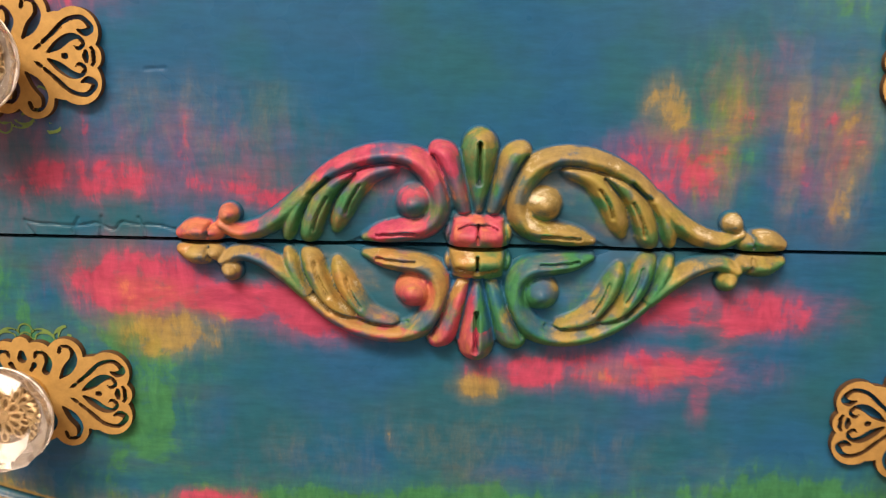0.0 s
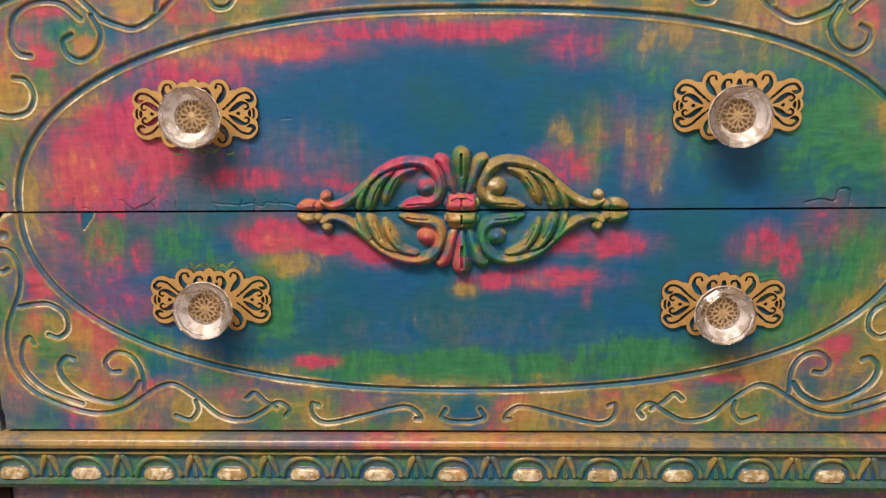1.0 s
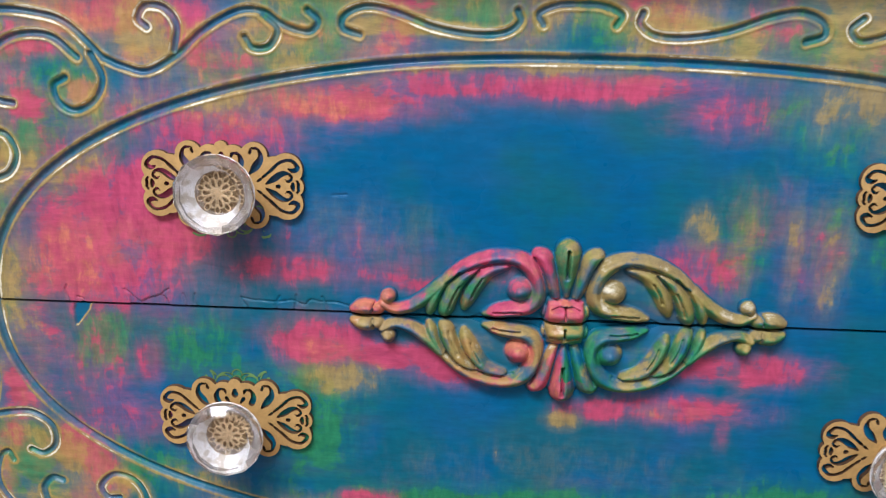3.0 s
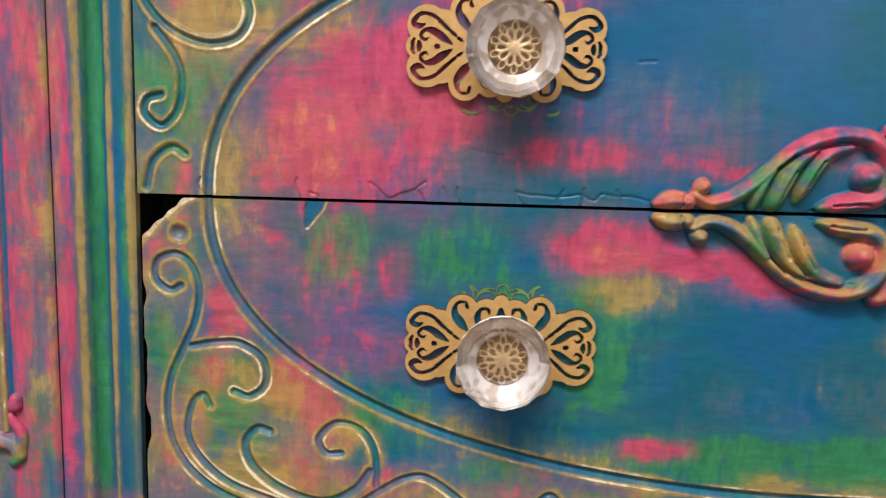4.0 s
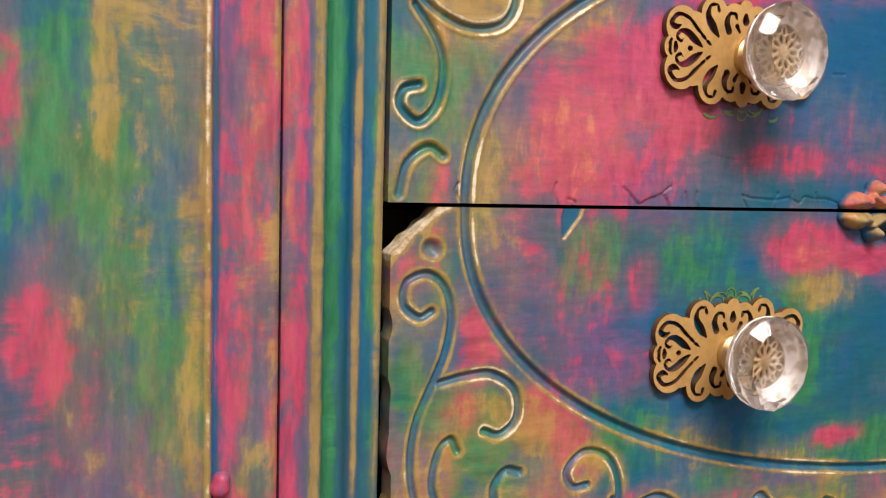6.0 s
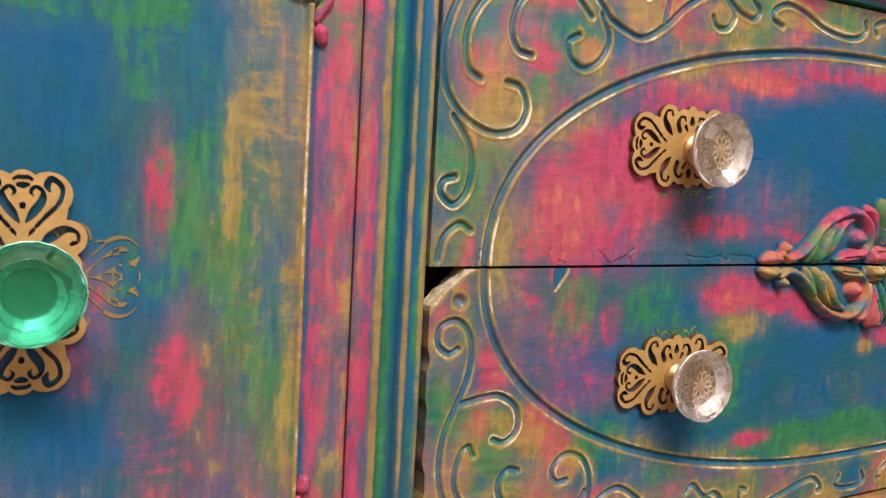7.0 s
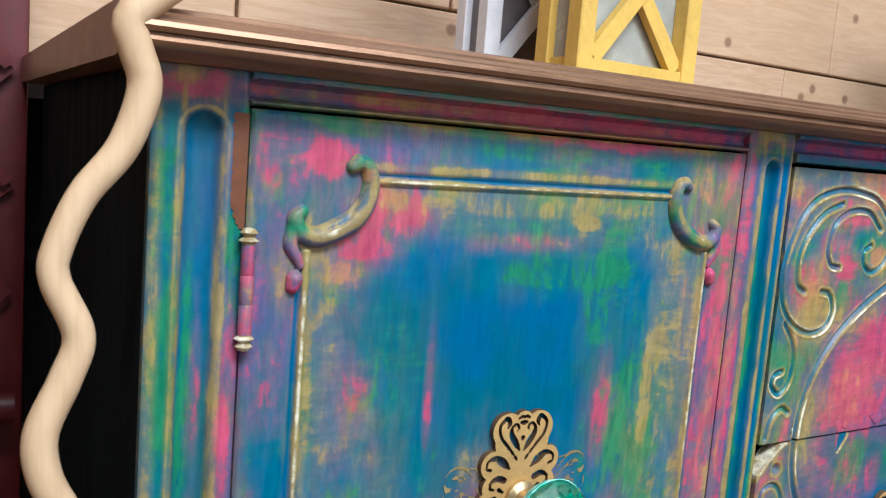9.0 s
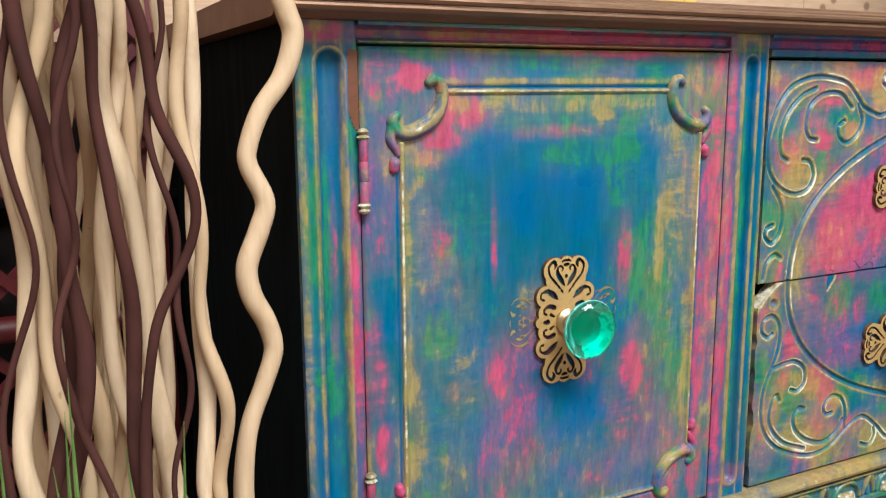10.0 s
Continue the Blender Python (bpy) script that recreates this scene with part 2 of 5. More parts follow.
# ---- mesh helpers ----
def part(name, bm, mat, parent=None, label="", smooth=True, origin=(0, 0, 0)):
    me = bpy.data.meshes.new(name)
    bm.normal_update()
    bm.to_mesh(me)
    bm.free()
    for p in me.polygons:
        p.use_smooth = smooth
    if smooth and hasattr(me, "set_sharp_from_angle"):
        me.set_sharp_from_angle(angle=radians(38))
    me.materials.append(mat)
    ob = new(name, me)
    ob.location = origin
    if parent is not None:
        ob.parent = parent
    return tagged(ob, label)


def thing(name, at, label, category, group="", kind=""):
    ob = new(name)
    ob.location = at
    ob.empty_display_size = 0.05
    return tagged(ob, label, category, group, kind)


def box(bm, x0, x1, y0, y1, z0, z1, bevel=0.0, seg=2):
    made = bmesh.ops.create_cube(bm, size=1.0)["verts"]
    bmesh.ops.transform(bm, matrix=Matrix.Translation(((x0 + x1) / 2, (y0 + y1) / 2, (z0 + z1) / 2)) @ Matrix.Diagonal((x1 - x0, y1 - y0, z1 - z0, 1)), verts=made)
    if bevel:
        edges = {e for v in made for e in v.link_edges}
        bmesh.ops.bevel(bm, geom=list(edges), offset=bevel, segments=seg, affect="EDGES", profile=0.5)
    return bm


def bar(bm, a, b, w, d, normal=(0, 1, 0)):
    """A squared bar from a to b, w wide and d deep along the normal."""
    a, b, nrm = Vector(a), Vector(b), Vector(normal).normalized()
    way = (b - a).normalized()
    side = way.cross(nrm).normalized()
    ring = [bm.verts.new(p + side * (w / 2) * i + nrm * (d / 2) * j) for p in (a, b) for i, j in ((-1, -1), (1, -1), (1, 1), (-1, 1))]
    for q in ((3, 2, 1, 0), (4, 5, 6, 7), (0, 1, 5, 4), (1, 2, 6, 5), (2, 3, 7, 6), (3, 0, 4, 7)):
        bm.faces.new([ring[i] for i in q])
    return bm


def smooth_line(pts, step):
    """Points of a Catmull-Rom curve through pts, about step apart."""
    p = np.array(pts, float)
    p = np.vstack([2 * p[0] - p[1], p, 2 * p[-1] - p[-2]])
    out = []
    for i in range(1, len(p) - 2):
        k = max(2, int(np.linalg.norm((p[i + 1] - p[i])[:3]) / step))
        t = np.linspace(0, 1, k, endpoint=False)[:, None]
        out.append(0.5 * (2 * p[i] + (p[i + 1] - p[i - 1]) * t + (2 * p[i - 1] - 5 * p[i] + 4 * p[i + 1] - p[i + 2]) * t ** 2 + (3 * p[i] - p[i - 1] - 3 * p[i + 1] + p[i + 2]) * t ** 3))
    out.append(p[-2][None])
    return np.vstack(out)


def tube(bm, pts, radii, sides=8):
    """A round stick along pts with a radius for each of them."""
    rings = []
    up = Vector((0, 1, 0.01))
    for i, (p, r) in enumerate(zip(pts, radii)):
        p = Vector(p)
        way = (Vector(pts[min(i + 1, len(pts) - 1)]) - Vector(pts[max(i - 1, 0)])).normalized()
        a = way.cross(up).normalized()
        c = way.cross(a).normalized()
        rings.append([bm.verts.new(p + (a * math.cos(k * 2 * math.pi / sides) + c * math.sin(k * 2 * math.pi / sides)) * r) for k in range(sides)])
    for u, v in zip(rings, rings[1:]):
        for k in range(sides):
            bm.faces.new((u[k], u[(k + 1) % sides], v[(k + 1) % sides], v[k]))
    bm.faces.new(rings[0][::-1])
    bm.faces.new(rings[-1])
    return bm


def lathe(bm, profile, sides, centre=(0, 0), start=0.0):
    """Turns (radius, y) round the y axis through centre (x, z)."""
    rings = []
    for r, y in profile:
        if r < 1e-6:
            rings.append([bm.verts.new((centre[0], y, centre[1]))])
        else:
            rings.append([bm.verts.new((centre[0] + r * math.cos(start + k * 2 * math.pi / sides), y, centre[1] + r * math.sin(start + k * 2 * math.pi / sides))) for k in range(sides)])
    for u, v in zip(rings, rings[1:]):
        for k in range(sides):
            q = [u[k % len(u)], u[(k + 1) % len(u)], v[(k + 1) % len(v)], v[k % len(v)]]
            q = list(dict.fromkeys(q))
            if len(q) > 2:
                bm.faces.new(q)
    bmesh.ops.recalc_face_normals(bm, faces=bm.faces)
    return bm


def extrude_x(bm, profile, x0, x1, step=0.02):
    """A moulding: the closed (y, z) profile drawn out along x."""
    k = max(1, int((x1 - x0) / step))
    rings = [[bm.verts.new((x, y, z)) for y, z in profile] for x in np.linspace(x0, x1, k + 1)]
    m = len(profile)
    for u, v in zip(rings, rings[1:]):
        for i in range(m):
            bm.faces.new((u[i], u[(i + 1) % m], v[(i + 1) % m], v[i]))
    bm.faces.new(rings[0])
    bm.faces.new(rings[-1][::-1])
    bmesh.ops.recalc_face_normals(bm, faces=bm.faces)
    return bm


class Relief:
    """A board face as a field of heights over x and z, carved and raised by strokes."""

    def __init__(self, x0, x1, z0, z1, step):
        self.xs = np.linspace(x0, x1, int(round((x1 - x0) / step)) + 1)
        self.zs = np.linspace(z0, z1, int(round((z1 - z0) / step)) + 1)
        self.sx, self.sz = self.xs[1] - self.xs[0], self.zs[1] - self.zs[0]
        self.X, self.Z = np.meshgrid(self.xs, self.zs)
        self.h = np.zeros_like(self.X)
        self.lip = np.zeros_like(self.X)
        self.cut = np.zeros_like(self.X)
        self.edge = np.full_like(self.X, 1.0)      # distance to the nearest stroke's centre
        self.room = np.full_like(self.X, -1.0)     # how far inside the raised shape

    def window(self, x, z, r):
        i0, i1 = np.searchsorted(self.xs, (x - r, x + r))
        j0, j1 = np.searchsorted(self.zs, (z - r, z + r))
        return slice(j0, j1), slice(i0, i1)

    def near(self, line, reach):
        d = np.full_like(self.X, 1.0)
        for x, z in line[:, :2]:
            w = self.window(x, z, reach)
            if self.X[w].size:
                d[w] = np.minimum(d[w], np.hypot(self.X[w] - x, self.Z[w] - z))
        return d

    def groove(self, line, half, depth, reach=0.011, crack=False):
        d = self.near(line, reach)
        u = np.clip(1 - d / half, 0, 1)
        if not crack:
            self.edge = np.minimum(self.edge, d)
            self.cut = np.maximum(self.cut, np.clip((0.80 * half - d) / (0.25 * half), 0, 1))
            self.lip = np.maximum(self.lip, np.exp(-((d - half - 0.0001) / 0.00080) ** 2))
        lip = (0.0 if crack else 0.0004) * np.exp(-((d - half - 0.0007) / 0.0006) ** 2)
        self.h = np.minimum(self.h + np.where(self.h > -1e-4, lip, 0), np.where(d < half, -depth * (0.5 - 0.5 * np.cos(math.pi * np.minimum(u * 1.1, 1.0))), 1.0))

    def raise_line(self, line, tall, crest=2.2, flank=0.72):
        """line: rows of x, z, radius; the ridge is round, its height tall times its radius."""
        for x, z, r in line:
            w = self.window(x, z, r * 1.6 + 0.001)
            if not self.X[w].size:
                continue
            d = np.hypot(self.X[w] - x, self.Z[w] - z)
            self.room[w] = np.maximum(self.room[w], r - d)
            self.h[w] = np.maximum(self.h[w], tall * r * np.clip(1 - (d / r) ** crest, 0, 1) ** flank)

    def vein(self, line, half, depth):
        d = self.near(line, half * 1.5)
        u = np.clip(1 - d / half, 0, 1)
        self.h = np.where(u > 0, np.maximum(self.h * (1 - 0.75 * u), self.h - depth * u), self.h)

    def build(self, name, mat, parent, y0=0.0, back=0.01, whole=True, base=0.0, label="", extra=None, flat=False, wall_mat=None):
        X, Z = self.X.copy(), self.Z.copy()
        nz, nx = X.shape
        if whole:
            keep = np.ones((nz - 1, nx - 1), bool)
        else:
            inside = self.room > 0
            keep = inside[:-1, :-1] | inside[1:, :-1] | inside[:-1, 1:] | inside[1:, 1:]
            gz, gx = np.gradient(self.room, self.sz, self.sx)
            g = np.maximum(np.hypot(gx, gz), 0.35)
            out = (~inside) & (self.room > -3 * self.sx)
            X = np.where(out, X - self.room * gx / g ** 2, X)
            Z = np.where(out, Z - self.room * gz / g ** 2, Z)
        H = (np.zeros_like(self.h) if flat else self.h) + base
        idx = np.arange(nz * nx).reshape(nz, nx)
        a, b, c, d = idx[:-1, :-1][keep], idx[:-1, 1:][keep], idx[1:, 1:][keep], idx[1:, :-1][keep]
        quads = np.stack([a, b, c, d], 1)
        co = np.stack([X.ravel(), (y0 - H).ravel(), Z.ravel()], 1)
        pad = np.zeros((nz + 1, nx + 1), bool)
        pad[1:-1, 1:-1] = keep
        rims = []
        jj, ii = np.nonzero(keep)
        for dj, di, p, q in ((-1, 0, (0, 0), (0, 1)), (1, 0, (1, 1), (1, 0)), (0, -1, (1, 0), (0, 0)), (0, 1, (0, 1), (1, 1))):
            free = ~pad[jj + 1 + dj, ii + 1 + di]
            rims.append(np.stack([idx[jj[free] + p[0], ii[free] + p[1]], idx[jj[free] + q[0], ii[free] + q[1]]], 1))
        rims = np.vstack(rims)
        rim_ids, inv = np.unique(rims, return_inverse=True)
        inv = inv.reshape(rims.shape)
        top, low = co[rim_ids].copy(), co[rim_ids].copy()
        low[:, 1] = y0 + back
        n0, m = len(co), len(rim_ids)
        walls = np.stack([inv[:, 1] + n0, inv[:, 0] + n0, inv[:, 0] + n0 + m, inv[:, 1] + n0 + m], 1)
        co = np.vstack([co, top, low])
        faces = np.vstack([quads, walls])
        used, remap = np.unique(faces, return_inverse=True)
        faces = remap.reshape(faces.shape)
        co = co[used]
        me = bpy.data.meshes.new(name)
        me.vertices.add(len(co))
        me.vertices.foreach_set("co", co.astype(np.float32).ravel())
        me.loops.add(faces.size)
        me.loops.foreach_set("vertex_index", faces.astype(np.int32).ravel())
        me.polygons.add(len(faces))
        me.polygons.foreach_set("loop_start", np.arange(0, faces.size, 4, dtype=np.int32))
        me.polygons.foreach_set("use_smooth", np.ones(len(faces), bool))
        me.update(calc_edges=True)
        me.materials.append(mat)
        if wall_mat:
            me.materials.append(wall_mat)
            me.polygons.foreach_set("material_index", (np.arange(len(faces)) >= len(quads)).astype(np.int32))
        ob = new(name, me)
        if parent is not None:
            ob.parent = parent
        if extra is not None:
            full = np.concatenate([extra.reshape(-1, 4), extra.reshape(-1, 4)[rim_ids], extra.reshape(-1, 4)[rim_ids]])
            lay_paint(ob, full[used])
        return tagged(ob, label)


# ---- where the paint layers were laid ----
def waves(X, Z, scale, seed):
    """A soft random field between about -1 and 1."""
    rng = random.Random(seed * 7 + 1)
    out = 0
    for _ in range(9):
        a, f, p = rng.uniform(0, 6.3), scale * rng.uniform(0.6, 1.8), rng.uniform(0, 6.3)
        out = out + np.sin((X * math.cos(a) + Z * math.sin(a)) * f + p)
    return np.clip(out / 4.0, -1, 1)


LAYERS = {"pink": [], "green": [], "ochre": [], "orange": []}


def laid(colour, *rows):
    """Brushed patches: x, z, half width, half height, strength."""
    LAYERS[colour] += [(x, z, rx, rz, s * (0.8 if colour == "pink" and x > 0.04 else 1.0)) for x, z, rx, rz, s in rows]


def paint_weights(x, z):
    out = np.zeros((len(x), 4), np.float32)
    for k, colour in enumerate(("pink", "green", "ochre", "orange")):
        for cx, cz, rx, rz, s in LAYERS[colour]:
            d = (np.abs(x - cx) / rx) ** 2 + (np.abs(z - cz) / rz) ** 2
            near = d < 6
            out[near, k] = np.maximum(out[near, k], s * np.minimum(1, 1.35 * np.exp(-0.75 * d[near]) - 0.02))
    return out


def lay_paint(ob, weights=None, shift=(0, 0)):
    me = ob.data
    if weights is None:
        co = np.empty(len(me.vertices) * 3, np.float32)
        me.vertices.foreach_get("co", co)
        co = co.reshape(-1, 3)
        weights = paint_weights(co[:, 0] + shift[0], co[:, 2] + shift[1])
    at = me.color_attributes.new("paint", "FLOAT_COLOR", "POINT")
    at.data.foreach_set("color", np.clip(weights, 0, 2).astype(np.float32).ravel())
    return ob


laid("pink", (-0.230, 0.789, 0.054, 0.039, 1.0), (-0.244, 0.767, 0.046, 0.025, 1.0), (-0.186, 0.834, 0.045, 0.013, 1.0), (-0.121, 0.851, 0.048, 0.011, 1.0), (-0.065, 0.860, 0.048, 0.008, 0.9), (0.014, 0.859, 0.058, 0.007, 0.9), (0.069, 0.848, 0.023, 0.011, 0.8), (-0.140, 0.765, 0.029, 0.008, 0.8), (-0.090, 0.764, 0.016, 0.007, 0.6), (0.066, 0.772, 0.019, 0.013, 1.0), (0.056, 0.764, 0.024, 0.010, 0.9), (0.094, 0.798, 0.018, 0.018, 0.5), (0.119, 0.778, 0.016, 0.021, 0.55), (-0.124, 0.725, 0.025, 0.013, 1.0))
laid("pink", (-0.083, 0.719, 0.038, 0.007, 1.0), (0.090, 0.719, 0.033, 0.009, 1.0), (0.059, 0.695, 0.036, 0.008, 1.0), (0.084, 0.688, 0.004, 0.013, 0.8), (-0.101, 0.636, 0.017, 0.005, 0.9), (-0.279, 0.715, 0.018, 0.027, 0.7), (-0.249, 0.702, 0.026, 0.027, 0.6), (-0.218, 0.711, 0.008, 0.013, 0.8), (-0.234, 0.675, 0.031, 0.013, 0.7), (-0.289, 0.696, 0.010, 0.018, 1.0), (-0.261, 0.661, 0.015, 0.013, 1.0), (-0.249, 0.645, 0.010, 0.021, 0.8), (-0.298, 0.664, 0.009, 0.009, 0.8), (-0.225, 0.615, 0.018, 0.009, 0.7))
laid("pink", (-0.163, 0.613, 0.027, 0.006, 0.5), (0.199, 0.717, 0.016, 0.013, 0.9), (0.245, 0.731, 0.023, 0.017, 0.6), (0.217, 0.709, 0.008, 0.017, 0.9), (0.178, 0.626, 0.029, 0.006, 0.9), (-0.223, 0.889, 0.032, 0.009, 0.9), (-0.263, 0.874, 0.012, 0.006, 1.0), (-0.272, 0.845, 0.013, 0.008, 1.0), (-0.291, 0.859, 0.008, 0.016, 0.7), (0.199, 0.885, 0.022, 0.007, 0.8), (0.254, 0.862, 0.011, 0.011, 0.8), (0.090, 0.886, 0.023, 0.006, 0.6), (-0.317, 0.885, 0.012, 0.008, 0.7), (-0.172, 0.868, 0.024, 0.005, 0.7))
laid("pink", (-0.231, 0.772, 0.037, 0.017, 0.9))
laid("green", (0.250, 0.796, 0.041, 0.036, 1.0), (0.223, 0.835, 0.045, 0.015, 0.8), (0.154, 0.791, 0.011, 0.025, 0.6), (0.111, 0.846, 0.023, 0.016, 0.6), (0.082, 0.788, 0.016, 0.024, 0.65), (-0.002, 0.632, 0.134, 0.013, 1.0), (0.123, 0.639, 0.062, 0.014, 1.0), (-0.067, 0.630, 0.052, 0.011, 0.9), (-0.132, 0.687, 0.024, 0.036, 0.8), (-0.155, 0.704, 0.026, 0.013, 0.7), (-0.243, 0.722, 0.017, 0.020, 0.8), (-0.192, 0.721, 0.021, 0.018, 0.7), (0.260, 0.697, 0.032, 0.035, 0.9), (0.232, 0.657, 0.029, 0.018, 1.0))
laid("green", (0.147, 0.881, 0.112, 0.010, 0.8), (-0.072, 0.887, 0.023, 0.006, 1.0), (0.040, 0.887, 0.038, 0.005, 0.9), (-0.302, 0.877, 0.013, 0.008, 0.6), (-0.293, 0.646, 0.013, 0.021, 1.0), (-0.291, 0.817, 0.017, 0.017, 0.6), (-0.141, 0.613, 0.035, 0.004, 0.7), (0.083, 0.607, 0.050, 0.005, 0.6), (0.201, 0.696, 0.016, 0.022, 0.6), (-0.214, 0.639, 0.022, 0.009, 0.7), (-0.025, 0.887, 0.023, 0.008, 0.8), (-0.299, 0.779, 0.008, 0.021, 0.7), (0.137, 0.613, 0.062, 0.008, 0.6))
laid("ochre", (0.110, 0.786, 0.005, 0.023, 0.72), (0.085, 0.783, 0.006, 0.022, 0.5), (0.128, 0.776, 0.008, 0.023, 0.5), (-0.116, 0.706, 0.021, 0.008, 0.8), (0.001, 0.687, 0.008, 0.005, 0.8), (0.130, 0.854, 0.023, 0.012, 0.7), (-0.068, 0.885, 0.035, 0.004, 0.9), (-0.096, 0.886, 0.016, 0.005, 0.8), (0.063, 0.789, 0.008, 0.012, 0.5), (-0.249, 0.813, 0.012, 0.008, 0.5), (-0.301, 0.837, 0.012, 0.024, 0.5), (-0.227, 0.776, 0.013, 0.013, 0.4), (-0.169, 0.857, 0.037, 0.004, 0.5), (-0.243, 0.610, 0.027, 0.007, 0.5))
laid("ochre", (-0.067, 0.606, 0.065, 0.007, 0.5), (-0.317, 0.766, 0.013, 0.026, 0.4), (0.259, 0.671, 0.020, 0.018, 0.5), (0.168, 0.850, 0.031, 0.008, 0.5))
laid("orange", (-0.257, 0.767, 0.025, 0.021, 0.6), (-0.121, 0.848, 0.036, 0.007, 0.7), (-0.157, 0.841, 0.024, 0.008, 0.5), (-0.248, 0.884, 0.020, 0.006, 0.8), (-0.302, 0.829, 0.014, 0.010, 0.6), (-0.240, 0.850, 0.010, 0.007, 0.9), (-0.247, 0.617, 0.011, 0.010, 0.7), (-0.144, 0.882, 0.024, 0.006, 0.8), (-0.241, 0.636, 0.009, 0.009, 0.7), (-0.212, 0.870, 0.012, 0.005, 0.8), (0.256, 0.878, 0.011, 0.010, 0.5), (0.059, 0.694, 0.020, 0.005, 0.5), (-0.124, 0.722, 0.016, 0.005, 0.5), (-0.197, 0.785, 0.017, 0.025, 0.4))
laid("pink", (-0.601, 0.890, 0.011, 0.008, 1.0), (-0.619, 0.887, 0.016, 0.016, 0.6), (-0.572, 0.870, 0.018, 0.010, 1.0), (-0.587, 0.856, 0.014, 0.009, 1.0), (-0.460, 0.906, 0.061, 0.005, 0.9), (-0.507, 0.857, 0.025, 0.004, 0.6), (-0.625, 0.715, 0.006, 0.021, 0.7), (-0.542, 0.709, 0.012, 0.023, 0.75), (-0.538, 0.653, 0.030, 0.024, 0.55), (-0.442, 0.700, 0.012, 0.020, 0.9), (-0.411, 0.653, 0.032, 0.027, 0.5), (-0.451, 0.774, 0.007, 0.024, 0.7), (-0.460, 0.628, 0.030, 0.017, 0.4), (-0.375, 0.791, 0.008, 0.111, 0.9))
laid("pink", (-0.373, 0.886, 0.012, 0.023, 0.7), (-0.638, 0.746, 0.004, 0.071, 0.8), (-0.636, 0.807, 0.005, 0.020, 0.7), (-0.585, 0.795, 0.008, 0.016, 0.4), (-0.549, 0.791, 0.002, 0.021, 0.6), (-0.378, 0.831, 0.007, 0.016, 1.0), (-0.574, 0.765, 0.005, 0.012, 0.4), (-0.383, 0.612, 0.008, 0.019, 0.8), (-0.623, 0.675, 0.006, 0.015, 0.8), (-0.628, 0.741, 0.005, 0.022, 0.6))
laid("green", (-0.540, 0.905, 0.085, 0.004, 0.9), (-0.621, 0.906, 0.014, 0.006, 0.8), (-0.602, 0.834, 0.007, 0.020, 0.5), (-0.573, 0.794, 0.020, 0.022, 0.6), (-0.586, 0.738, 0.015, 0.022, 0.7), (-0.429, 0.768, 0.023, 0.049, 0.8), (-0.440, 0.816, 0.029, 0.032, 0.6), (-0.473, 0.844, 0.047, 0.011, 0.7), (-0.412, 0.712, 0.018, 0.042, 0.7), (-0.592, 0.680, 0.016, 0.031, 0.5), (-0.516, 0.862, 0.034, 0.007, 0.6), (-0.634, 0.888, 0.003, 0.026, 0.7), (-0.482, 0.897, 0.069, 0.005, 0.7), (-0.622, 0.805, 0.006, 0.020, 0.6))
laid("green", (-0.556, 0.879, 0.024, 0.007, 0.6))
laid("ochre", (-0.607, 0.776, 0.005, 0.093, 0.8), (-0.556, 0.883, 0.024, 0.004, 0.8), (-0.495, 0.872, 0.006, 0.005, 1.0), (-0.470, 0.867, 0.010, 0.004, 1.0), (-0.411, 0.821, 0.014, 0.047, 0.8), (-0.477, 0.878, 0.055, 0.006, 0.6), (-0.396, 0.752, 0.006, 0.107, 0.8), (-0.603, 0.682, 0.011, 0.038, 0.8), (-0.571, 0.698, 0.012, 0.022, 0.5), (-0.412, 0.852, 0.015, 0.011, 0.7), (-0.422, 0.783, 0.005, 0.041, 0.8), (-0.571, 0.913, 0.064, 0.002, 0.7), (-0.499, 0.887, 0.086, 0.002, 0.9), (-0.617, 0.845, 0.005, 0.013, 0.6))
laid("orange", (-0.388, 0.890, 0.020, 0.015, 0.6), (-0.455, 0.912, 0.071, 0.002, 0.6), (-0.571, 0.702, 0.016, 0.007, 0.4), (-0.585, 0.784, 0.010, 0.010, 0.5), (-0.410, 0.631, 0.027, 0.009, 0.5), (-0.400, 0.813, 0.007, 0.024, 0.5), (-0.595, 0.844, 0.015, 0.005, 0.6), (-0.542, 0.686, 0.008, 0.016, 0.4))

laid("ochre", (-0.376, 0.72, 0.006, 0.12, 0.45), (-0.364, 0.80, 0.003, 0.10, 0.5))
laid("green", (-0.381, 0.70, 0.005, 0.08, 0.5))
laid("ochre", (-0.585, 0.70, 0.028, 0.10, 0.42), (-0.418, 0.70, 0.026, 0.12, 0.42), (-0.50, 0.630, 0.09, 0.03, 0.40), (-0.50, 0.868, 0.09, 0.014, 0.42))
laid("green", (-0.570, 0.72, 0.030, 0.10, 0.35), (-0.445, 0.72, 0.026, 0.10, 0.40))
laid("pink", (-0.535, 0.665, 0.022, 0.055, 0.55), (-0.440, 0.675, 0.020, 0.05, 0.50), (-0.592, 0.80, 0.010, 0.05, 0.35), (-0.383, 0.74, 0.010, 0.14, 0.75))
laid("pink", (-0.515, 0.735, 0.016, 0.030, 0.62), (-0.478, 0.722, 0.014, 0.022, 0.5), (-0.3675, 0.75, 0.004, 0.2, 0.7))
laid("ochre", (-0.52, 0.755, 0.010, 0.012, 0.5), (-0.475, 0.735, 0.008, 0.014, 0.4))
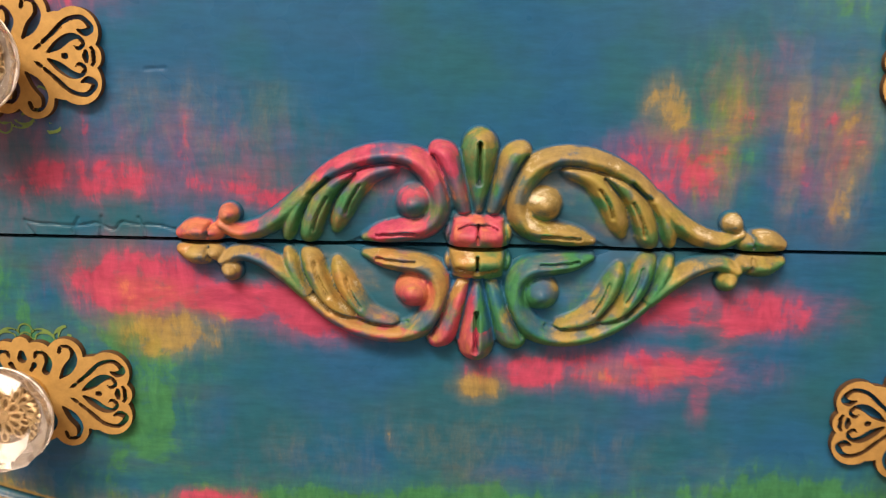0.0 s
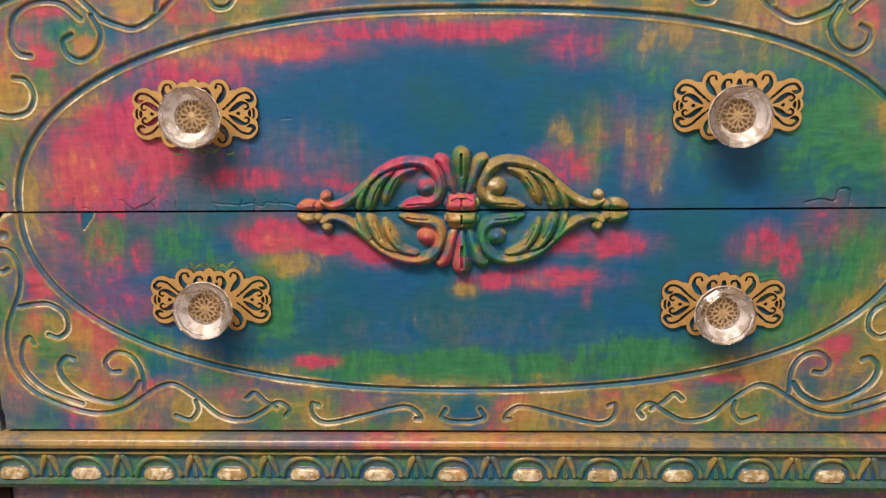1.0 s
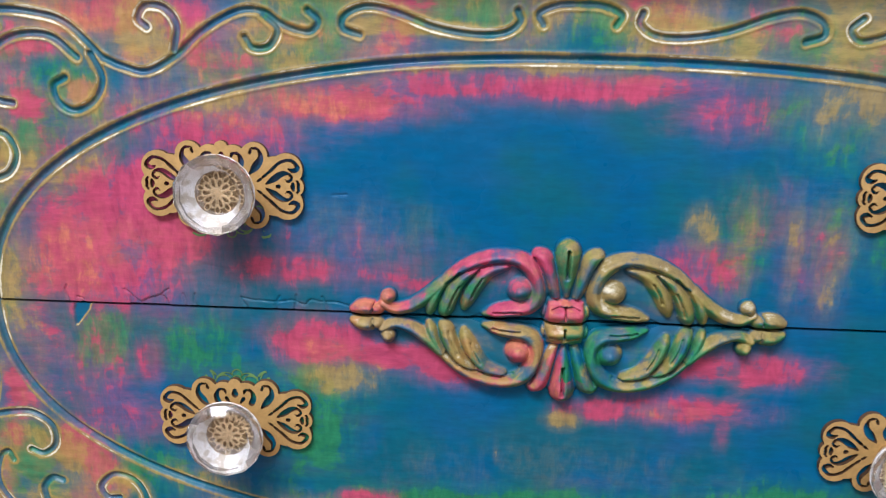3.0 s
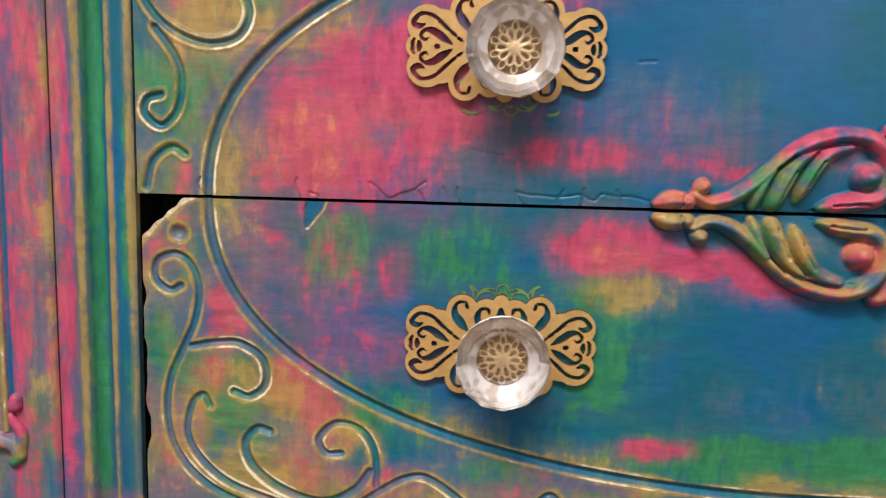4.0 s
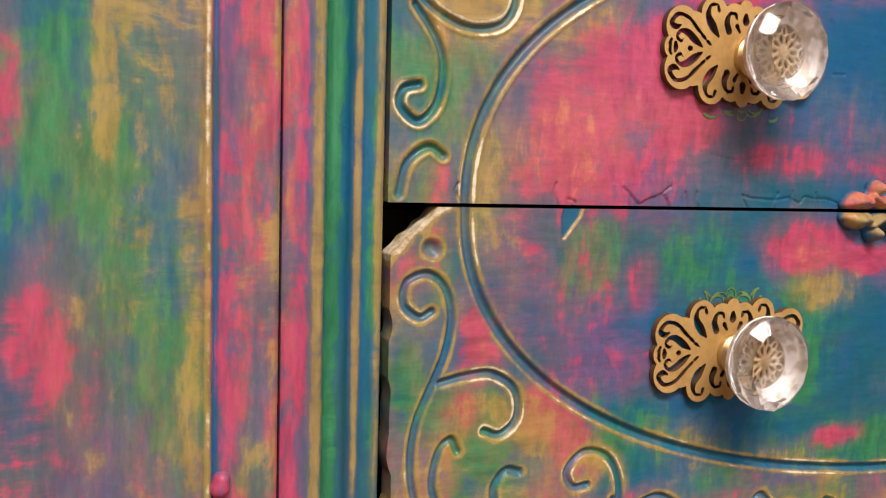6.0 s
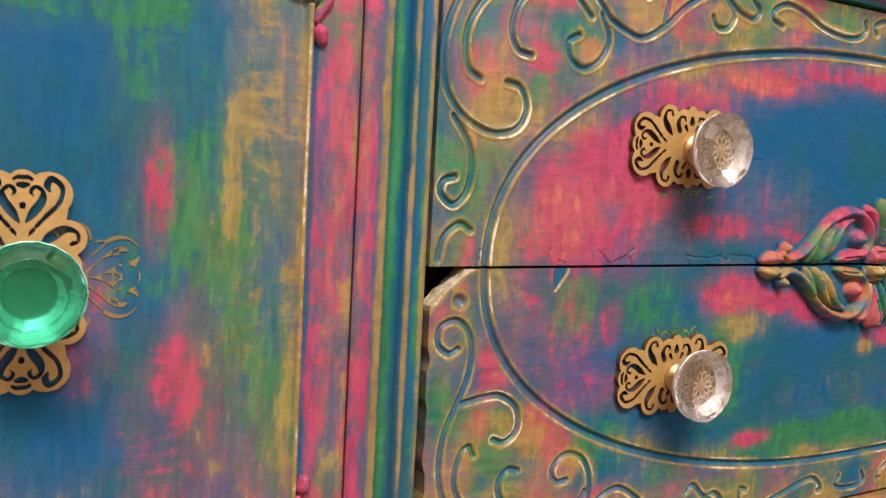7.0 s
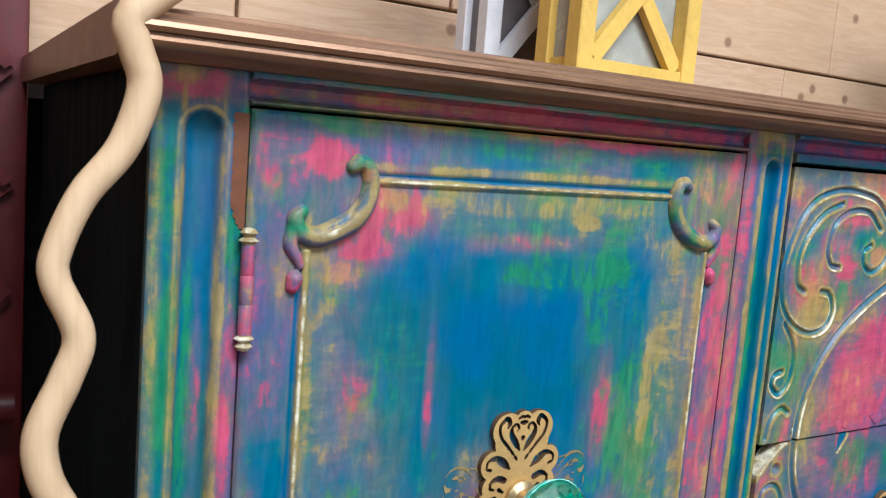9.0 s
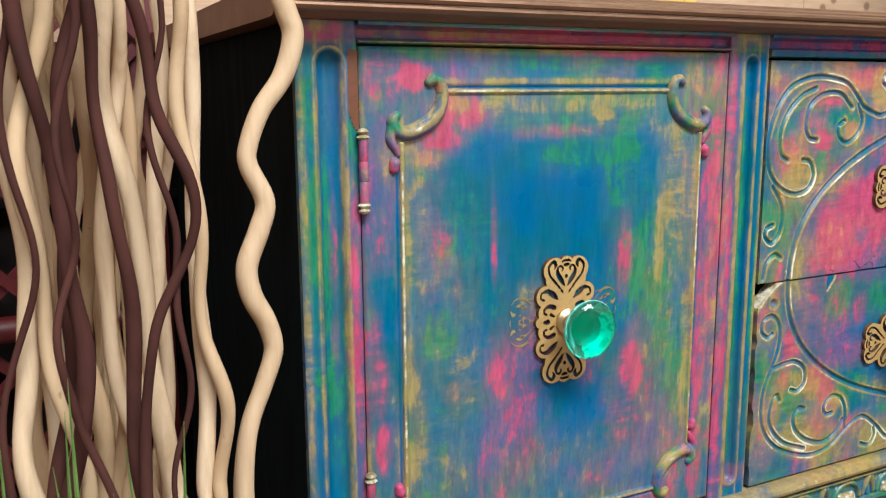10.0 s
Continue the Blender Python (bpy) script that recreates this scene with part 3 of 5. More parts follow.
laid("pink", (-0.060, 0.713, 0.018, 0.008, 0.9), (0.020, 0.694, 0.018, 0.006, 0.8), (-0.11, 0.772, 0.05, 0.018, 0.34), (-0.066, 0.757, 0.016, 0.005, 0.8), (0.055, 0.720, 0.012, 0.006, 0.8))
laid("ochre", (-0.10, 0.786, 0.035, 0.016, 0.26), (0.0, 0.66, 0.08, 0.016, 0.2))
laid("ochre", (0.120, 0.790, 0.020, 0.024, 0.36), (0.165, 0.845, 0.050, 0.016, 0.5))
laid("green", (0.130, 0.790, 0.020, 0.028, 0.5), (0.145, 0.832, 0.045, 0.018, 0.6))
laid("ochre", (0.0, 0.49, 0.75, 0.07, 0.55))
laid("pink", (0.0, 0.49, 0.75, 0.07, 0.45))
laid("ochre", (-0.50, 0.874, 0.085, 0.007, 0.75), (-0.402, 0.80, 0.010, 0.06, 0.7), (-0.60, 0.80, 0.008, 0.07, 0.6))
laid("green", (-0.585, 0.903, 0.04, 0.006, 0.8), (-0.46, 0.888, 0.06, 0.006, 0.7), (-0.420, 0.76, 0.018, 0.07, 0.6))
laid("green", (-0.661, 0.82, 0.005, 0.12, 0.7), (-0.646, 0.72, 0.005, 0.10, 0.6))
# stripes along the posts and rails, and the layers inside the carved border
laid("pink", (-0.363, 0.75, 0.006, 0.2, 0.8), (-0.50, 0.9125, 0.14, 0.0040, 1.0), (0.0, 0.9125, 0.33, 0.0045, 1.0), (-0.65, 0.912, 0.02, 0.006, 0.7), (-0.649, 0.78, 0.0025, 0.06, 0.35), (-0.634, 0.72, 0.004, 0.09, 0.6), (-0.349, 0.60, 0.014, 0.008, 0.7))
laid("green", (-0.3485, 0.75, 0.0035, 0.2, 1.0), (-0.652, 0.76, 0.004, 0.09, 0.8), (-0.664, 0.85, 0.004, 0.08, 0.7), (-0.334, 0.70, 0.003, 0.1, 0.6), (-0.350, 0.912, 0.016, 0.008, 0.8), (0.0, 0.9045, 0.33, 0.0022, 0.8), (-0.50, 0.9174, 0.14, 0.0016, 1.0), (-0.637, 0.83, 0.004, 0.05, 0.6))
laid("ochre", (-0.3545, 0.75, 0.0022, 0.2, 1.0), (-0.3405, 0.75, 0.0013, 0.2, 0.9), (-0.332, 0.77, 0.0018, 0.2, 0.9), (-0.666, 0.77, 0.0025, 0.2, 0.7), (-0.657, 0.82, 0.0013, 0.16, 0.8), (-0.6425, 0.76, 0.0013, 0.2, 0.9), (-0.50, 0.9075, 0.14, 0.0018, 0.9), (-0.66, 0.918, 0.014, 0.006, 0.7), (0.0, 0.577, 0.7, 0.003, 0.8), (-0.35, 0.918, 0.016, 0.005, 0.6))

# ---- structure: the room ----
SEAM, TOP_Z, WALL_Y = 0.7422, 0.937, 0.47


def room():
    def slab(name, x0, x1, y0, y1, z0, z1, mat, label):
        bm = box(bmesh.new(), x0, x1, y0, y1, z0, z1)
        return tagged(part(name, bm, mat, smooth=False), label, "", "", "structure")
    # only the north wall is in view; the rest encloses the added light
    slab("floor", -3.0, 3.0, -3.2, 0.6, -0.1, 0.0, BOARDS, "worn brown wooden shop floor")
    slab("ceiling", -3.0, 3.0, -3.2, 0.6, 2.6, 2.7, PLASTER, "warm grey plaster ceiling")
    slab("wall_west", -3.1, -3.0, -3.2, 0.6, 0, 2.6, PLASTER, "warm grey plaster wall")
    slab("wall_east", 3.0, 3.1, -3.2, 0.6, 0, 2.6, PLASTER, "warm grey plaster wall")
    for a, b in ((-3.0, -1.9), (-0.5, 0.7), (2.1, 3.0)):
        slab("wall_south", a, b, -3.3, -3.2, 0, 2.6, PLASTER, "plaster wall between the unseen window openings")
    for a, b in ((-1.9, -0.5), (0.7, 2.1)):
        slab("wall_south", a, b, -3.3, -3.2, 0, 0.85, PLASTER, "plaster wall under an unseen window opening")
        slab("wall_south", a, b, -3.3, -3.2, 2.15, 2.6, PLASTER, "plaster wall over an unseen window opening")
    backing = slab("wall_north", -3.0, 3.0, WALL_Y + 0.022, 0.6, 0, 2.6, GAP_SHADE, "wall clad with knotty pine boards")
    rng = random.Random(5)
    z = 0.0
    meshes = {}
    while z < 2.6:
        hgt = rng.choice((0.145, 0.19, 0.17))
        x = -2.9 - rng.random() * 0.4
        while x < 2.5:
            wid = rng.choice((0.52, 0.74, 0.61))
            key = (wid, hgt)
            if key not in meshes:
                bm = box(bmesh.new(), 0, wid - 0.003, 0, 0.02, 0, hgt - 0.003, 0.0015, 1)
                ob = part("plank", bm, PINE, backing, smooth=False)
                meshes[key] = ob.data
            else:
                ob = new("plank", meshes[key])
                ob.parent = backing
            ob.location = (x, WALL_Y + rng.uniform(-0.002, 0.001), z)
            x += wid
        z += hgt


room()

# ---- the sideboard ----
sideboard = thing("sideboard", (0, 0, 0), "carved wooden sideboard painted in blended blue, pink, green and ochre", "sideboard")
OVAL_A, OVAL_B, OVAL_LOW = 0.2985, 0.1290, 0.1268


def oval_power(X, Z):
    """The hand-cut oval is squarer towards its one end."""
    east = np.clip(0.5 + X / 0.20, 0, 1)
    return np.where(Z > SEAM, 2.27 + 0.28 * east, 2.24 + 0.18 * east)


def oval_line(upper):
    t = np.linspace(0, math.pi, 1400) if upper else np.linspace(math.pi, 2 * math.pi, 1400)
    c, s = np.cos(t), np.sin(t)
    n = oval_power(OVAL_A * c, SEAM + s)
    return np.stack([OVAL_A * np.sign(c) * np.abs(c) ** (2 / n), SEAM + (OVAL_B if upper else OVAL_LOW) * np.sign(s) * np.abs(s) ** (2 / n)], 1)


def inside_oval(X, Z):
    n = oval_power(X, Z)
    return (np.abs(X) / OVAL_A) ** n + (np.abs(Z - SEAM) / np.where(Z > SEAM, OVAL_B, OVAL_LOW)) ** n


def scrolls(relief, strokes):
    """Each stroke and its mirror image over the middle of the drawer."""
    for half, depth, pts in strokes:
        line = smooth_line(pts, 0.0006)
        relief.groove(line, half, depth)
        relief.groove(line * (-1, 1), half, depth)


def pairs(*v):
    return [(v[i], v[i + 1]) for i in range(0, len(v), 2)]


def drawer_paint(r, seed):
    """Patches, with ochre rubbed over the carved border and along the grooves, and blue left in the cuts."""
    w = paint_weights(r.X.ravel(), r.Z.ravel()).reshape(*r.X.shape, 4)
    q = inside_oval(r.X, r.Z)
    border = np.clip((q - 0.97) / 0.12, 0, 1)
    rub = np.exp(-(((r.edge - 0.0032) / 0.0030) ** 2)) * np.clip(0.50 + 0.60 * waves(r.X, r.Z, 70, seed + 7), 0, 1)
    w[..., 2] = np.maximum(w[..., 2], np.maximum((0.34 + 0.10 * seed + 0.45 * waves(r.X, r.Z, 90, seed)) * border, 0.68 * rub))
    w[..., 1] = np.maximum(w[..., 1], (0.42 + 0.10 * seed + 0.45 * waves(r.X, r.Z, 80, seed + 1)) * border)
    w[..., 0] = np.maximum(w[..., 0], (0.22 + 0.60 * waves(r.X, r.Z, 80, seed + 2)) * border)
    w[..., 3] = np.maximum(w[..., 3], (0.12 + 0.45 * waves(r.X, r.Z, 90, seed + 3)) * border)
    w[..., 1] = np.maximum(w[..., 1], 0.26 * waves(r.X, r.Z, 35, seed + 4) * np.clip(q * 1.2, 0.25, 1))
    w[..., 0] = np.maximum(w[..., 0], 0.20 * waves(r.X, r.Z, 35, seed + 5) * np.clip(q * 1.2, 0.25, 1))
    ring = np.clip((q - 0.74) / 0.18, 0, 1) * (1 - border)
    w[..., 2] = np.maximum(w[..., 2], (0.40 + 0.45 * waves(r.X, r.Z, 60, seed + 8)) * ring)
    w[..., 1] = np.maximum(w[..., 1], (0.42 + 0.40 * waves(r.X, r.Z, 50, seed + 9)) * ring)
    w[..., 0] *= 1 - 0.35 * ring
    w = np.maximum(w, 0)
    cut = r.cut[..., None]
    w = w * (1 - 0.6 * cut) + 0.6 * cut * np.array((0.05, 0.42, 0.12, 0.0))
    # lips take pale wax that doubles as their painted highlight
    lip = np.clip(r.lip, 0, 1) * (1 - cut[..., 0]) * np.clip(0.75 + 0.6 * waves(r.X, r.Z, 120, seed + 11), 0.25, 1)
    w[..., 2] += 1.0 * lip
    w[..., 0] *= 1 - 0.7 * lip
    return w


STEP = 0.00055


def upper_drawer():
    drawer = part("drawer", box(bmesh.new(), -0.326, 0.326, 0.0065, 0.36, 0.7455, 0.899), GAP_SHADE, sideboard, "upper drawer with carved scroll border and half oval panel", False)
    r = Relief(-0.3290, 0.3290, SEAM + 0.0007, 0.9010, STEP)
    r.groove(oval_line(True), 0.0028, 0.0022)
    W, D = 0.0022, 0.0017
    scrolls(r, [
        (W, D, pairs(-.231, .868, -.248, .884, -.264, .889, -.285, .890, -.306, .884, -.319, .870, -.327, .849, -.326, .829, -.317, .815, -.301, .807, -.286, .809, -.280, .819, -.284, .829, -.292, .831)),
        (W, D, pairs(-.283, .882, -.298, .876, -.310, .864, -.316, .850, -.314, .836, -.307, .831)),
        (W, D, pairs(-.244, .868, -.257, .878, -.274, .878, -.287, .870, -.291, .856, -.287, .847, -.279, .845)),
        (W, D, pairs(-.237, .870, -.232, .858, -.237, .847, -.247, .842, -.255, .846, -.257, .854, -.251, .858)),
        (W, D, pairs(-.320, .813, -.312, .802, -.309, .792, -.311, .779, -.318, .772, -.325, .777, -.324, .783, -.318, .785)),
        (W, D, pairs(-.325, .746, -.322, .757, -.314, .763, -.308, .760)),
        (W, D, pairs(-.231, .868, -.221, .864, -.209, .862, -.194, .870, -.180, .882, -.163, .891, -.151, .891, -.143, .886, -.136, .883, -.128, .882, -.124, .887, -.129, .892)),
        (W, D, pairs(-.195, .872, -.193, .884, -.199, .892, -.208, .893, -.212, .887, -.208, .883)),
        (W, D, pairs(-.151, .890, -.144, .883, -.148, .875, -.156, .874, -.160, .879)),
        (W, D, pairs(-.104, .881, -.112, .884, -.111, .890, -.101, .894, -.088, .892, -.068, .885, -.049, .882, -.035, .883, -.028, .888, -.029, .893)),
        (W, D, pairs(-.017, .887, -.019, .892, -.010, .896, .0, .8965)),
    ])
    # flakes and cracks along the lower edge
    rng = random.Random(3)
    for x, tall in ((-0.300, .008), (-0.2585, .009), (-.224, .008), (-.205, .009), (-.163, .006), (-.252, .003)):
        r.groove(smooth_line(pairs(x, SEAM, x + rng.uniform(-.004, .001), SEAM + tall * .6, x + rng.uniform(-.005, .001), SEAM + tall), .0006), .0008, .0009, 0.002, True)
    r.groove(smooth_line(pairs(.225, SEAM + .004, .235, SEAM + .006, .244, SEAM + .005, .246, SEAM + .012, .253, SEAM + .012, .254, SEAM + .003), .0006), .0009, .0015, 0.002, True)
    r.groove(smooth_line(pairs(-.118, .803, -.111, .8035), .0006), .0009, .0005, 0.002, True)
    r.groove(smooth_line(pairs(-.186, .765, -.17, .763, -.155, .765), .0006), .0007, .0002, 0.002, True)
    zig, x = [], -0.166
    while x < -0.085:
        zig += [x, SEAM + rng.uniform(0.0015, 0.0065)]
        x += rng.uniform(0.003, 0.008)
    r.groove(smooth_line(pairs(*zig), .0005), .0007, .0009, 0.002, True)
    for x in (-.196, -.19, -.148, -.139, -.122, -.103):
        r.groove(smooth_line(pairs(x, SEAM, x + rng.uniform(-.003, .001), SEAM + .003, x + rng.uniform(-.003, .002), SEAM + rng.uniform(.005, .008)), .0005), .0008, .0009, 0.002, True)
    chip = (r.X < -0.20) & (r.X > -0.226) & (r.Z < SEAM + .0035 + .0045 * waves(r.X, r.X * 0, 500, 33))
    r.h = np.where(chip, np.minimum(r.h, -0.0008), r.h)
    r.build("face_board", PAINT, drawer, 0, 0.0065, extra=drawer_paint(r, 1))
    return drawer


def lower_drawer():
    drawer = part("drawer", box(bmesh.new(), -0.326, 0.326, 0.022, 0.36, 0.588, 0.7395), GAP_SHADE, sideboard, "lower drawer with chipped corner and carved scroll border", False)
    r = Relief(-0.3275, 0.3290, 0.5855, SEAM - 0.0008, STEP)
    r.groove(oval_line(False), 0.0028, 0.0022)
    W, D = 0.0022, 0.0017
    scrolls(r, [
        (W, D, pairs(-.311, .703, -.316, .701, -.322, .706, -.321, .714, -.313, .717, -.306, .712, -.303, .701, -.305, .688, -.309, .678, -.316, .662, -.318, .646, -.315, .630, -.305, .616, -.289, .606, -.262, .598, -.240, .601, -.221, .613, -.211, .6185, -.201, .619, -.186, .609, -.171, .596, -.155, .593, -.143, .598, -.130, .606, -.122, .601, -.125, .596)),
        (W, D, pairs(-.307, .676, -.296, .678, -.285, .678, -.275, .671, -.274, .660, -.281, .654, -.288, .656)),
        (W, D, pairs(-.299, .649, -.302, .654, -.307, .649, -.309, .636, -.303, .624, -.290, .613, -.269, .605)),
        (W * 1.2, D, pairs(-.272, .638, -.278, .639, -.283, .632, -.279, .621, -.266, .611, -.248, .606, -.234, .612, -.227, .621)),
        (W, D, pairs(-.240, .629, -.247, .629, -.250, .636, -.242, .643, -.231, .640, -.225, .630, -.224, .614)),
        (W, D, pairs(-.188, .607, -.187, .600, -.193, .593, -.203, .596)),
        (W, D, pairs(-.131, .602, -.138, .606, -.146, .613, -.152, .609)),
        (W, D, pairs(-.101, .604, -.106, .605, -.105, .596, -.095, .591, -.071, .596, -.043, .603, -.033, .600, -.029, .594, -.033, .594)),
        (W, D, pairs(-.012, .601, -.015, .595, -.007, .592, 0, .5918)),
    ])
    r.groove(smooth_line(pairs(-.3118, .7265, -.311, .7262), .0004), .0045, .0022, 0.007)
    # broken-off corner, bare wood round it, and a flake out of the upper edge
    cut = (r.Z - (SEAM - 0.0180)) - (r.X + 0.3275) * 0.88 + 0.0012 * waves(r.X, r.Z, 500, 36)
    fd = 0.0050 - 0.0035 * np.clip((SEAM - 0.004 - r.Z) / 0.008, 0, 1) - np.abs(r.X + 0.2535 - (r.Z - 0.736) * 0.35)
    fd = np.minimum(fd, r.Z - 0.7290)
    flake = np.clip(fd / 0.0016, 0, 1)
    r.h = np.minimum(r.h, -0.0011 * flake * flake * (3 - 2 * flake))
    rag = 0.0022 * np.clip(waves(0 * r.X, r.Z, 190, 31) + 0.25, 0, 1)
    r.room = np.minimum(-cut / 1.41, r.X + 0.3275 - rag + 0.0002)
    w = drawer_paint(r, 2)
    bare = np.clip(1.7 - 1.7 * np.abs(cut - 0.001) / (0.0065 + 0.003 * waves(r.X, r.Z, 600, 35)), 0, 1)
    w *= (1 - np.maximum(0.9 * flake, bare))[..., None]
    w[..., 2] += 1.45 * bare
    w[..., 3] += 0.7 * bare
    w[..., 2] += 1.5 * np.exp(-((fd - 0.0006) / 0.0006) ** 2) * (r.X > -0.254 + (r.Z - 0.736) * 0.35)
    r.build("face_board", PAINT, drawer, 0, 0.010, whole=False, extra=w)
    return drawer


drawer_up, drawer_low = upper_drawer(), lower_drawer()


def ornament(parent, upper):
    """Half of an applied acanthus carving that meets its other half at the seam."""
    s = 1 if upper else -1
    z0 = SEAM + s * 0.0008
    r = Relief(-0.112, 0.112, min(z0, z0 + s * 0.047), max(z0, z0 + s * 0.047), 0.0006)

    def ridge(tall, *v):
        rows = smooth_line([(v[i], v[i + 1], 1.13 * v[i + 2]) for i in range(0, len(v), 3)], 0.0004)
        for m in (1, -1):
            r.raise_line(rows * (m, s, 1) + (0, SEAM, 0), tall * 1.85, 1.55, 0.80)

    def vein(half, depth, *v):
        line = smooth_line(pairs(*v), 0.0004)
        for m in (1, -1):
            r.vein(line * (m, s) + (0, SEAM), 0.95 * half, 1.6 * depth)
    # ground web behind the leaves
    ridge(0.07, -.060, .006, .007, -.050, .012, .010, -.038, .018, .010, -.026, .022, .010, -.018, .012, .008)
    # tip, curl and stem
    ridge(0.85, -.1075, .0030, .0024, -.1020, .0044, .0042, -.0950, .0040, .0036)
    ridge(1.0, -.0900, .0100, .0036, -.0895, .0106, .0038)
    ridge(0.90, -.0925, .0068, .0030, -.0860, .0040, .0032, -.0780, .0058, .0036, -.0700, .0108, .0038, -.0620, .0180, .0036)
    # broad band of the scroll down to the lower leaf
    ridge(0.92, -.0640, .0160, .0030, -.0560, .0238, .0034, -.0480, .0288, .0038, -.0400, .0318, .0040, -.0310, .0330, .0040, -.0225, .0310, .0044, -.0165, .0258, .0048, -.0138, .0190, .0046, -.0145, .0122, .0044, -.0190, .0075, .0044, -.0265, .0058, .0042, -.0340, .0046, .0036, -.0405, .0030, .0018)
    # round eye of the volute
    ridge(0.78, -.0222, .0165, .0060, -.0232, .0162, .0062)
    ridge(0.70, -.0222, .0165, .0040, -.0190, .0128, .0034, -.0150, .0120, .0034)
    # leaf blades fanning inwards from the band
    ridge(0.86, -.0310, .0285, .0032, -.0395, .0255, .0042, -.0452, .0190, .0047, -.0492, .0110, .0040, -.0508, .0060, .0022)
    ridge(0.92, -.0450, .0275, .0032, -.0522, .0215, .0046, -.0572, .0130, .0050, -.0602, .0055, .0042, -.0612, .0025, .0022)
    ridge(0.90, -.0570, .0212, .0028, -.0632, .0150, .0036, -.0668, .0080, .0036, -.0685, .0030, .0022)
    # crown: middle bud, side leaves and the clasp
    ridge(0.80, 0, .0368, .0060, 0, .0335, .0064, 0, .0260, .0050, 0, .0180, .0034, 0, .0125, .0018)
    ridge(0.86, -.0142, .0344, .0040, -.0118, .0325, .0046, -.0088, .0255, .0042, -.0066, .0185, .0036, -.0048, .0125, .0024)
    ridge(0.80, -.0060, .0048, .0056, 0, .0050, .0060, 0, .0080, .0045)
    ridge(0.70, -.0078, .0095, .0026, 0, .0108, .0030)
    # creases cut between and along the leaves
    vein(.0010, .0024, -.0600, .0185, -.0500, .0252, -.0405, .0283, -.0310, .0298, -.0250, .0285)
    vein(.0011, .0034, 0, .0375, 0, .0310, 0, .0235)
    vein(.0012, .0034, -.0066, .0345, -.0050, .0255, -.0026, .0160, -.0020, .0120)
    vein(.0011, .0030, -.0165, .0330, -.0126, .0250, -.0098, .0160, -.0096, .0080, -.0105, .0020)
    vein(.0008, .0026, -.0082, .0112, -.004, .0120, 0, .0122)
    vein(.0009, .0030, 0, .0085, 0, .0030)
    vein(.0009, .0024, -.0068, .0070, -.0035, .0082, 0, .0084)
    vein(.0012, .0040, -.0535, .0240, -.0600, .0170, -.0635, .0095, -.0648, .0030)
    vein(.0012, .0040, -.0440, .0255, -.0505, .0180, -.0535, .0110, -.0550, .0060)
    vein(.0007, .0022, -.0535, .0180, -.0570, .0110, -.0585, .0060)
    vein(.0007, .0022, -.0420, .0225, -.0455, .0165, -.0472, .0120)
    vein(.0008, .0026, -.0360, .0042, -.0290, .0050, -.0225, .0052)
    vein(.0010, .0026, -.0940, .0085, -.0968, .0060, -.0975, .0020)
    # paint of each quarter
    w = np.zeros((*r.X.shape, 4), np.float32)
    w1, w2, w3 = (waves(r.X, r.Z, 200, q + (0 if upper else 40)) for q in (41, 42, 43))
    ax, az = np.abs(r.X), np.abs(r.Z - SEAM)
    left = np.clip((0.001 - r.X) / 0.004, 0, 1)
    bud = np.clip((0.0085 - ax) / 0.002, 0, 1) * np.clip((az - 0.014) / 0.006, 0, 1)
    clasp = np.clip((0.0095 - ax) / 0.0015, 0, 1) * np.clip((0.0135 - az) / 0.0015, 0, 1)
    blade = np.clip((ax - 0.036) / 0.004, 0, 1) * np.clip((0.026 - az) / 0.004, 0, 1) * np.clip((0.072 - ax) / 0.004, 0, 1)
    eye = np.clip((0.0085 - np.hypot(ax - 0.0228, az - 0.0163)) / 0.002, 0, 1)
    tip = np.clip((ax - 0.078) / 0.010, 0, 1)
    if upper:
        pink, green = left * (0.85 + 0.5 * w1), 0.15 + 0.5 * w2 + (1 - left) * (0.35 + 0.3 * w1)
        ochre, orange = (1 - left) * (0.85 + 0.3 * w3), left * (0.15 + 0.3 * w3)
        pink = pink * (1 - 0.75 * blade) * (1 - 0.5 * eye) + 0.9 * clasp
        green += 0.65 * blade * left + 0.7 * bud + 0.35 * blade - 0.6 * clasp
        ochre = ochre * (1 - clasp) * (1 - 0.6 * bud) + 0.18 * bud * (az > 0.036) + 0.25 * blade
        orange += 0.55 * clasp + 0.8 * tip * left
        pink *= 1 - 0.9 * bud * np.clip((az - 0.020) / 0.006, 0, 1)
    else:
        pink, green = left * (0.35 + 0.5 * w1), (1 - left) * (0.80 + 0.3 * w2) + left * (0.25 + 0.5 * w2)
        ochre, orange = left * (0.60 + 0.4 * w3) + (1 - left) * (0.20 + 0.5 * w3), left * (0.25 + 0.4 * w3)
        pink = pink * (1 - blade) + left * (0.9 * eye + 0.9 * bud) + 0.5 * np.clip((0.017 - r.X) / 0.01, 0, 1) * (az > 0.03)
        orange += 0.5 * eye * left
        green = green + 0.6 * clasp - 0.5 * eye * left + 0.35 * blade
        ochre = ochre * (1 - 0.75 * bud - 0.6 * eye * left) + 0.45 * clasp + 0.35 * tip
    # strokes break the colours up; down-facing flanks mix first coat with painted shade
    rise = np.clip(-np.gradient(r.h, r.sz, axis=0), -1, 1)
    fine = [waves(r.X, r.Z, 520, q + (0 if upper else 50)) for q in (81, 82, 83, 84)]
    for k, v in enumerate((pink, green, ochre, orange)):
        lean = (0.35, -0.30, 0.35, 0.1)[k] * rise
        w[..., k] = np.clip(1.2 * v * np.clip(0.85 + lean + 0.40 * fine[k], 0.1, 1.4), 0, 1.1)
